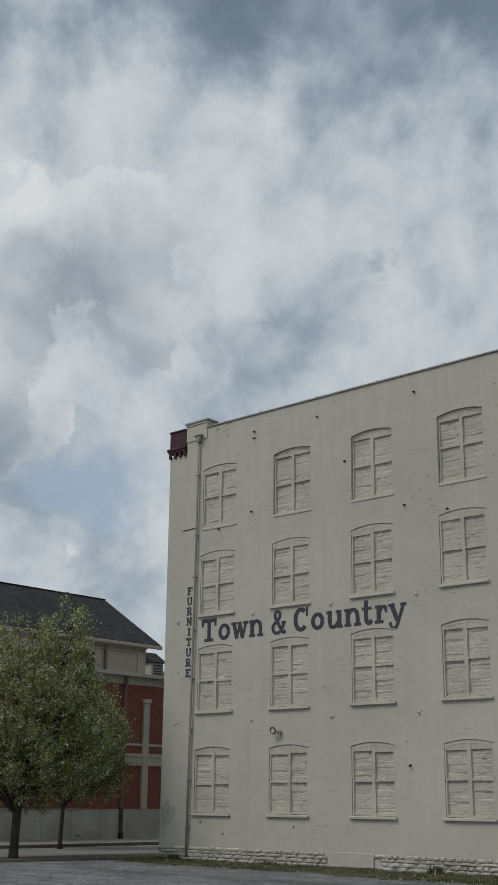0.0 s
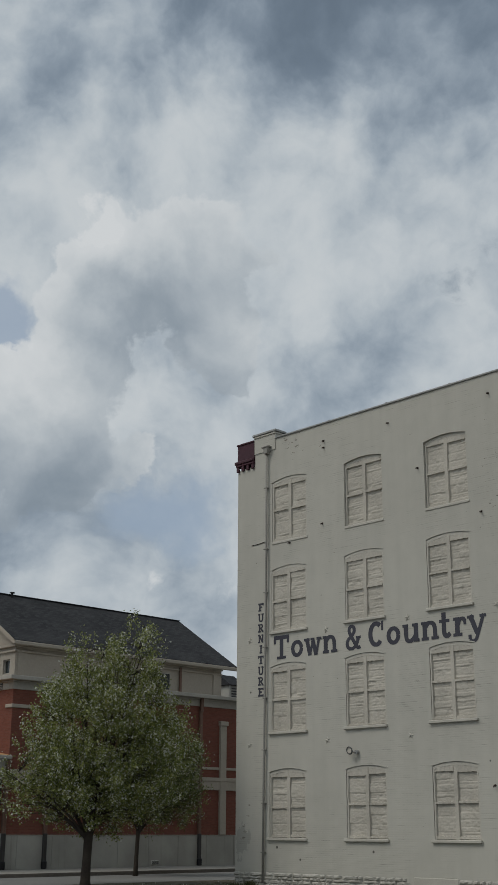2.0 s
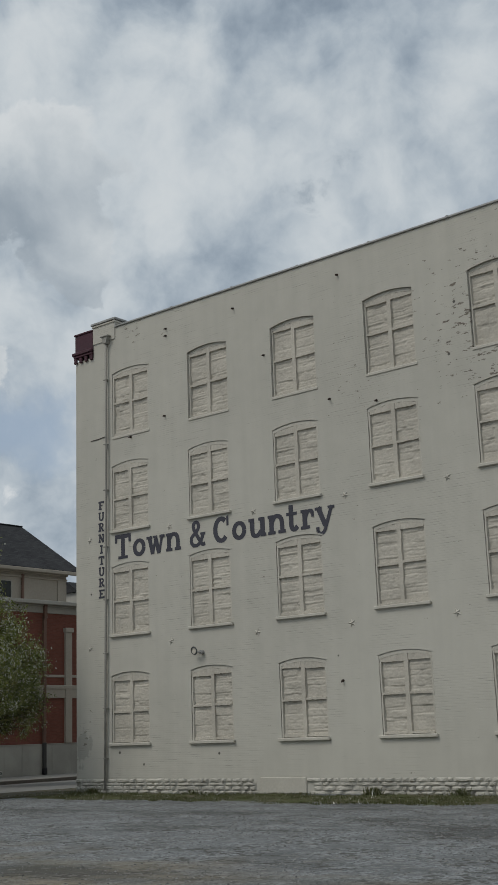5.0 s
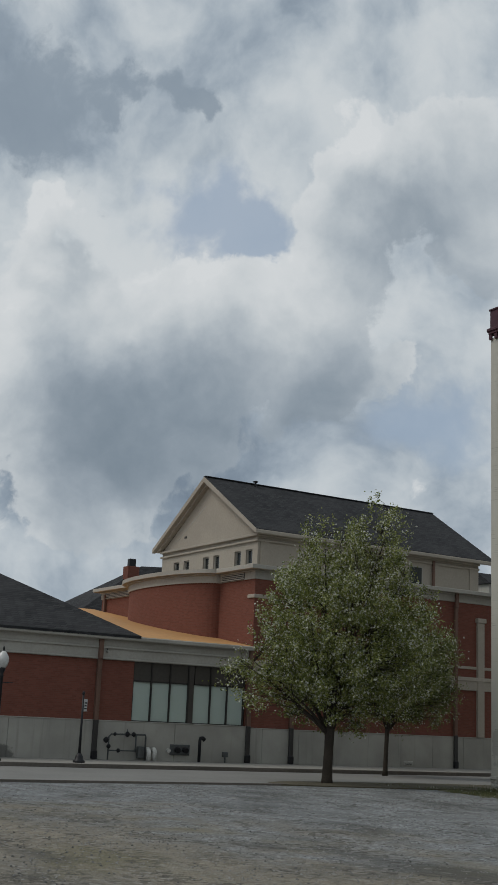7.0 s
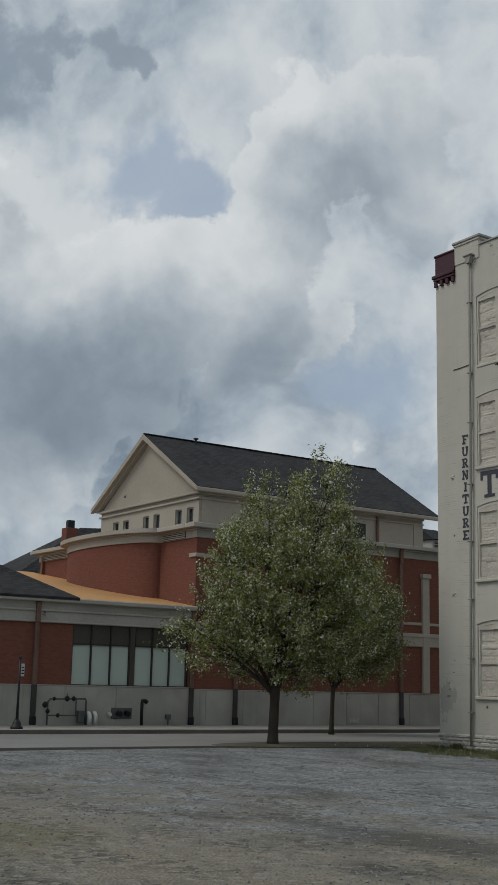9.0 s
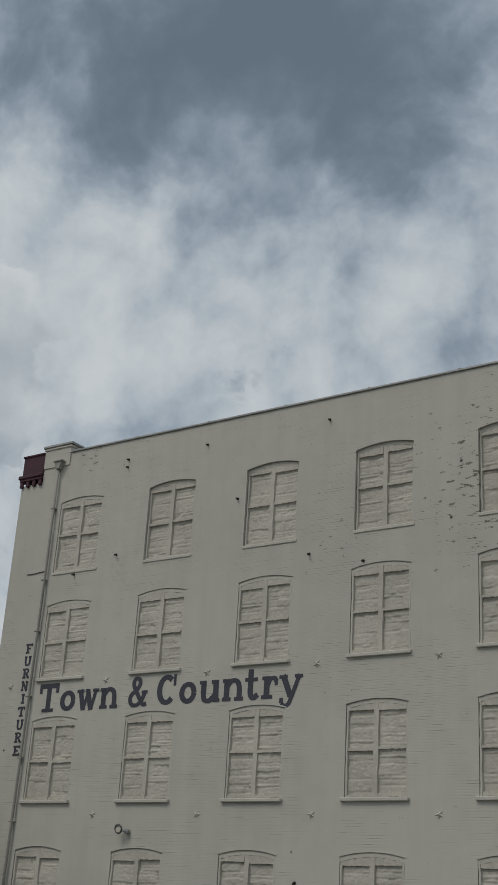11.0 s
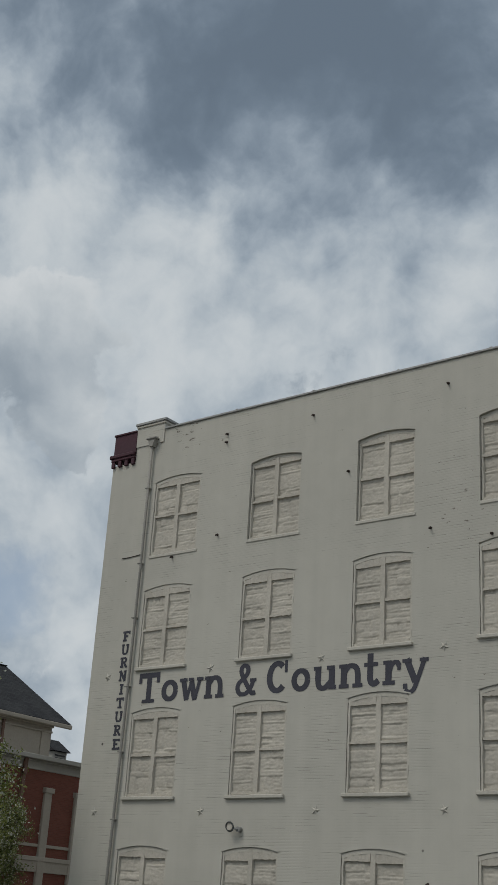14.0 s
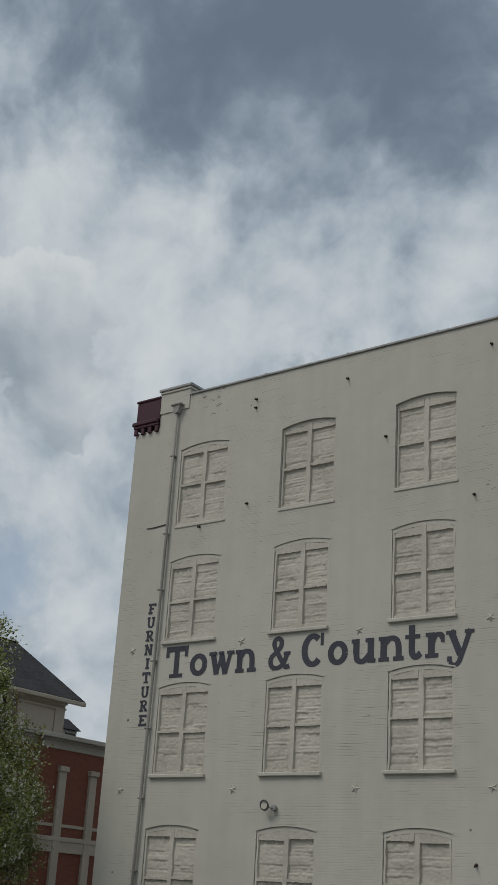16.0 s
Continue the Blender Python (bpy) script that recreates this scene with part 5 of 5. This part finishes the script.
tree("pear_tree", -2.74, -5.1, 0.03, 10.2,
     [lobe(0.4, 0, 5.4, 2.7, 3.0), lobe(1.5, 0.2, 7.9, 1.2, 2.3), lobe(0.15, -0.2, 7.5, 1.3, 2.0), lobe(-0.8, 0.3, 5.8, 1.5, 2.0), lobe(-1.4, 0, 4.1, 1.65, 1.5),
      lobe(-2.7, -0.1, 3.4, 1.1, 0.9), lobe(-1.7, 0, 2.95, 1.25, 0.8), lobe(1.8, -0.4, 4.4, 1.8, 1.9), lobe(0.2, 0.6, 3.2, 2.3, 1.2), lobe(2.1, 0.4, 6.4, 1.35, 1.7)],
     24, 2350, 38, 0.108, M_LEAF, 11, "tall pear tree in young leaf with white blossom", 1.75, 0.175)
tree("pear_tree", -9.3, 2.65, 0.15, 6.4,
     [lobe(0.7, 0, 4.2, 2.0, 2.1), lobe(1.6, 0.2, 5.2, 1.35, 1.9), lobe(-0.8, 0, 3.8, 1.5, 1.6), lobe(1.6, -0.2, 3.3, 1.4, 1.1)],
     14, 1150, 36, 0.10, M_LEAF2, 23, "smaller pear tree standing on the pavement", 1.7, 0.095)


# ---- street furniture ----
def street_lamp(x, y):
    t = thing("street_lamp", x, y, 0.152, "black cast-iron street lamp with a frosted acorn globe", "street lamp")
    b = 0.152
    part("base", lathe([(0.25, b), (0.25, b + 0.08), (0.20, b + 0.12), (0.19, b + 0.25), (0.13, b + 0.36), (0.12, b + 0.5), (0.085, b + 0.62)], 16, x, y), M_DARKMETAL, t, smooth=True)
    part("pole", lathe([(0.085, b + 0.6), (0.07, b + 1.6), (0.058, b + 3.05), (0.075, b + 3.08), (0.075, b + 3.14), (0.055, b + 3.18), (0.12, b + 3.36), (0.13, b + 3.42)], 14, x, y), M_DARKMETAL, t, smooth=True)
    g = part("globe", lathe([(0.12, b + 3.42), (0.19, b + 3.52), (0.235, b + 3.68), (0.225, b + 3.80), (0.17, b + 3.90), (0.13, b + 3.97), (0.05, b + 4.05)], 18, x, y), M_GLOBE, t, "frosted acorn globe", smooth=True)
    part("finial", lathe([(0.05, b + 4.05), (0.03, b + 4.10), (0.04, b + 4.14), (0.01, b + 4.24)], 10, x, y), M_DARKMETAL, g)
    part("banner_arm", tube(bmesh.new(), [(x, y - 0.48, b + 2.88), (x, y + 0.48, b + 2.88)], 0.018, 6), M_DARKMETAL, t)
    part("banner_arm", tube(bmesh.new(), [(x, y - 0.5, b + 1.78), (x, y, b + 1.78)], 0.018, 6), M_DARKMETAL, t)


def sign_post(x, y):
    t = thing("sign_post", x, y, 0.152, "slim black post with a small white sign", "sign post")
    b = 0.152
    part("base", lathe([(0.24, b), (0.24, b + 0.07), (0.17, b + 0.12), (0.15, b + 0.24), (0.07, b + 0.36)], 14, x, y), M_DARKMETAL, t, smooth=True)
    part("pole", lathe([(0.06, b + 0.34), (0.045, b + 1.2), (0.04, b + 2.58)], 10, x, y), M_DARKMETAL, t, smooth=True)
    part("finial", lathe([(0.04, b + 2.58), (0.06, b + 2.62), (0.05, b + 2.68), (0.01, b + 2.74)], 10, x, y), M_DARKMETAL, t)
    p = part("plate", soft_cube(x - 0.02, x + 0.0, y + 0.05, y + 0.19, b + 1.95, b + 2.42, 0.006), M_SIGN, t, "small white sign plate")
    for k in range(3):
        part("bar", cube(x + 0.002, x + 0.006, y + 0.07, y + 0.17, b + 2.03 + k * 0.11, b + 2.08 + k * 0.11), M_DARKMETAL, p)


street_lamp(-11.3, -14.2)
sign_post(-11.5, -10.68)


# ---- meters and pipes at the foot of the wing ----
def gas_meters():
    x = WX + 0.30
    t = thing("gas_meter_set", x, -7.0, 0.152, "grey gas pipework and meters against the concrete base", "gas meter")

    def pipe(name, pts, r, mat=M_GREYMETAL, parent=t):
        return part(name, tube(bmesh.new(), pts, r, 8), mat, parent, smooth=True)

    pipe("riser", [(x, -7.72, 0.152), (x, -7.72, 1.10)], 0.035)
    pipe("upper_pipe", [(x, -7.85, 0.95), (x, -7.62, 1.22), (x, -6.25, 1.24), (x, -5.98, 1.24), (x, -5.95, 1.15), (x, -5.95, 0.152)], 0.04)
    pipe("lower_pipe", [(x, -7.72, 0.55), (x, -6.45, 0.55)], 0.03)
    pipe("drop_pipe", [(x, -6.42, 1.24), (x, -6.42, 0.50)], 0.035)
    for y, z, r in ((-7.85, 0.98, 0.13), (-7.72, 0.72, 0.10), (-7.25, 0.55, 0.09), (-6.85, 1.24, 0.12), (-6.55, 1.24, 0.10), (-7.45, 1.23, 0.08)):
        v = part("valve", lathe([(0.03, z - r), (r * 0.8, z - r * 0.5), (r, z), (r * 0.8, z + r * 0.5), (0.03, z + r)], 10, x + 0.02, y), M_DARKMETAL, t, smooth=True)
    pipe("valve_stem", [(x, -6.85, 1.24), (x, -6.85, 1.46)], 0.02)
    part("meter_box", soft_cube(x - 0.18, x + 0.08, -6.30, -6.02, 0.25, 0.75, 0.03), M_GREYMETAL, t)
    for y in (-5.80, -5.52):
        pipe("pale_elbow", [(x - 0.2, y, 0.62), (x, y, 0.64), (x + 0.08, y, 0.55), (x + 0.08, y, 0.152)], 0.10, M_PALEPIPE)


def hydrant_inlet():
    x = WX + 0.06
    t = thing("fire_inlet", x, -4.0, 0.4, "twin-mouthed fire inlet plate on the concrete base", "fire inlet")
    part("plate", soft_cube(x, x + 0.06, -4.62, -3.62, 0.42, 0.88, 0.02), M_GREYMETAL, t)
    for y in (-4.3, -3.9):
        part("mouth", tube(bmesh.new(), [(x + 0.06, y, 0.66), (x + 0.26, y, 0.62)], 0.12, 12), M_DARKMETAL, t)
    part("side_cap", tube(bmesh.new(), [(x + 0.06, -4.75, 0.62), (x + 0.2, -4.75, 0.60)], 0.09, 10), M_PALEPIPE, t)


def standpipe():
    x, y = WX + 0.5, -3.35
    t = thing("standpipe", x, y, 0.152, "dark hooded standpipe on the pavement", "pipe")
    part("pipe", tube(bmesh.new(), [(x, y, 0.152), (x, y, 1.10), (x, y + 0.03, 1.18)], 0.07, 10), M_DARKMETAL, t, smooth=True)
    part("hood", tube(bmesh.new(), [(x, y - 0.02, 1.18), (x, y + 0.14, 1.20), (x, y + 0.24, 1.12)], [0.075, 0.09, 0.10], 10), M_DARKMETAL, t, smooth=True)


def outlet_box():
    x, y = WX + 0.3, -1.9
    t = thing("outlet_box", x, y, 0.152, "small grey outlet box on a short post", "electric box")
    part("post", cube(x - 0.02, x + 0.02, y - 0.03, y + 0.03, 0.152, 0.40), M_GREYMETAL, t)
    part("box", soft_cube(x - 0.06, x + 0.06, y - 0.13, y + 0.13, 0.40, 0.62, 0.015), M_GREYMETAL, t)


gas_meters()
hydrant_inlet()
standpipe()
outlet_box()


# ---- foot of the warehouse: rubble stones and weeds ----
def foot_stones():
    """Uneven painted rubble courses."""
    rnd = random.Random(8)
    z = -0.03
    for h in (0.13, 0.15, 0.11, 0.14):
        x = rnd.uniform(0.05, 0.10)
        while x < 20.3:
            w = rnd.choice((0.22, 0.3, 0.42, 0.55, 0.8)) * rnd.uniform(0.85, 1.15)
            if 8.9 < x + w / 2 < 10.9:
                x += w
                continue
            bm = bmesh.new()
            d = rnd.uniform(0.025, 0.095)
            n = 5
            rows = []
            for kz, v in enumerate((0.04, 0.3, 0.7, 0.96)):
                row = []
                for kx in range(n + 1):
                    u = kx / n
                    swell = min(1.0, 4.5 * min(u, 1 - u)) * (0.35 if kz in (0, 3) else 1.0)
                    row.append(bm.verts.new((x + 0.008 + u * (w - 0.016), -0.004 - d * swell - rnd.uniform(0, 0.022) * swell, z + h * v + rnd.uniform(-0.014, 0.014))))
                rows.append(row)
            for lo, hi in zip(rows, rows[1:]):
                for k in range(n):
                    bm.faces.new((lo[k], lo[k + 1], hi[k + 1], hi[k]))
            part("stone", bm, M_STONE, WALL)
            x += w
        z += h
    part("render_patch", soft_cube(8.95, 10.85, -0.05, 0.0, 0.0, 0.54, 0.03), M_TRIMPAINT, WALL, "smooth cement patch")


def grass():
    rnd = random.Random(5)
    verts, faces = [], []

    def blade(x, y, h, spread):
        a = rnd.uniform(0, math.tau)
        w = rnd.uniform(0.008, 0.022)
        dx, dy = math.cos(a) * w, math.sin(a) * w
        lx, ly = rnd.gauss(0, spread), rnd.gauss(0, spread)
        k = len(verts)
        verts.extend([(x - dx, y - dy, -0.03), (x + dx, y + dy, -0.03), (x + lx + dx * 0.3, y + ly + dy * 0.3, h), (x + lx - dx * 0.3, y + ly - dy * 0.3, h)])
        faces.append((k, k + 1, k + 2, k + 3))

    for _ in range(30000):
        x = rnd.uniform(-1.0, 34)
        edge = -2.9 - min(1.0, x * 0.08) - 0.8 * noise.noise((x * 0.35, 2, 0)) - 0.5 * noise.noise((x * 1.3, 5, 0))
        y = rnd.uniform(edge, -0.03)
        if noise.noise((x * 0.9, y * 1.4, 3)) < -0.25:
            continue
        h = rnd.uniform(0.012, 0.034) * (2.2 if y > -0.3 else 1)
        blade(x, y, h, 0.03)
    for cx, cy, r, n, h in ((1.2, -0.2, 0.35, 150, 0.22), (0.5, -0.25, 0.4, 90, 0.15), (13.6, -0.3, 0.3, 160, 0.26), (16.6, -0.2, 0.3, 90, 0.22), (18.6, -0.25, 0.3, 90, 0.25), (6.2, -0.2, 0.3, 70, 0.16)):
        for _ in range(n):
            blade(cx + rnd.gauss(0, r * 0.5), cy - abs(rnd.gauss(0, 0.08)), h * rnd.uniform(0.4, 1), 0.08)
    for _ in range(450):
        x, y = rnd.uniform(-2.8, -0.3), rnd.uniform(-3.6, 2.5)
        if noise.noise((x * 0.8, y * 0.5, 9)) > -0.1:
            blade(x, y, rnd.uniform(0.04, 0.065), 0.02)
    me = bpy.data.meshes.new("grass")
    me.from_pydata(verts, [], faces)
    me.materials.append(M_GRASS)
    tagged(new("grass", me), "short patchy grass and weeds at the wall foot", "grass", "", "stuff")


grass()
foot_stones()


def loose_gravel():
    """Loose stones on the lot, thicker in some drifts."""
    rnd = random.Random(77)
    verts, faces = [], []
    n = 0
    while n < 24000:
        x, y = rnd.uniform(-1.2, 27), rnd.uniform(-29, -3.6)
        drift = noise.noise((x * 0.25, y * 0.4, 6)) + 0.6 * noise.noise((x * 0.9, y * 1.3, 2))
        if drift < rnd.uniform(-0.6, 0.5):
            continue
        n += 1
        r = rnd.choice((0.008, 0.010, 0.012, 0.015, 0.022)) * rnd.uniform(0.8, 1.2)
        z = 0.05 * noise.noise((x * 0.22, y * 0.22, 1.0)) - 0.02 + r * 0.2
        a = rnd.uniform(0, 6.3)
        k = len(verts)
        for i in range(4):
            q = r * rnd.uniform(0.75, 1.25)
            verts.append((x + q * math.cos(a + i * 1.57), y + q * math.sin(a + i * 1.57), z + rnd.uniform(-0.2, 0.2) * r))
        verts.append((x + rnd.uniform(-0.3, 0.3) * r, y + rnd.uniform(-0.3, 0.3) * r, z + r * rnd.uniform(0.5, 0.9)))
        verts.append((x, y, z - r * 0.7))
        for i in range(4):
            faces.append((k + i, k + (i + 1) % 4, k + 4))
            faces.append((k + (i + 1) % 4, k + i, k + 5))
    me = bpy.data.meshes.new("loose_gravel")
    me.from_pydata(verts, [], faces)
    me.materials.append(M_CHIP)
    tagged(new("loose_gravel", me), "loose grey stone chips strewn over the lot", "gravel", "", "stuff")


def stone_chips():
    def build(g):
        r = g.node("ShaderNodeNewGeometry", 8)
        return {"color": g.mix(r, rgb(0.09, 0.09, 0.088), rgb(0.27, 0.265, 0.25))}

    return material("stone_chip", build, rough=0.9)


M_CHIP = stone_chips()
loose_gravel()
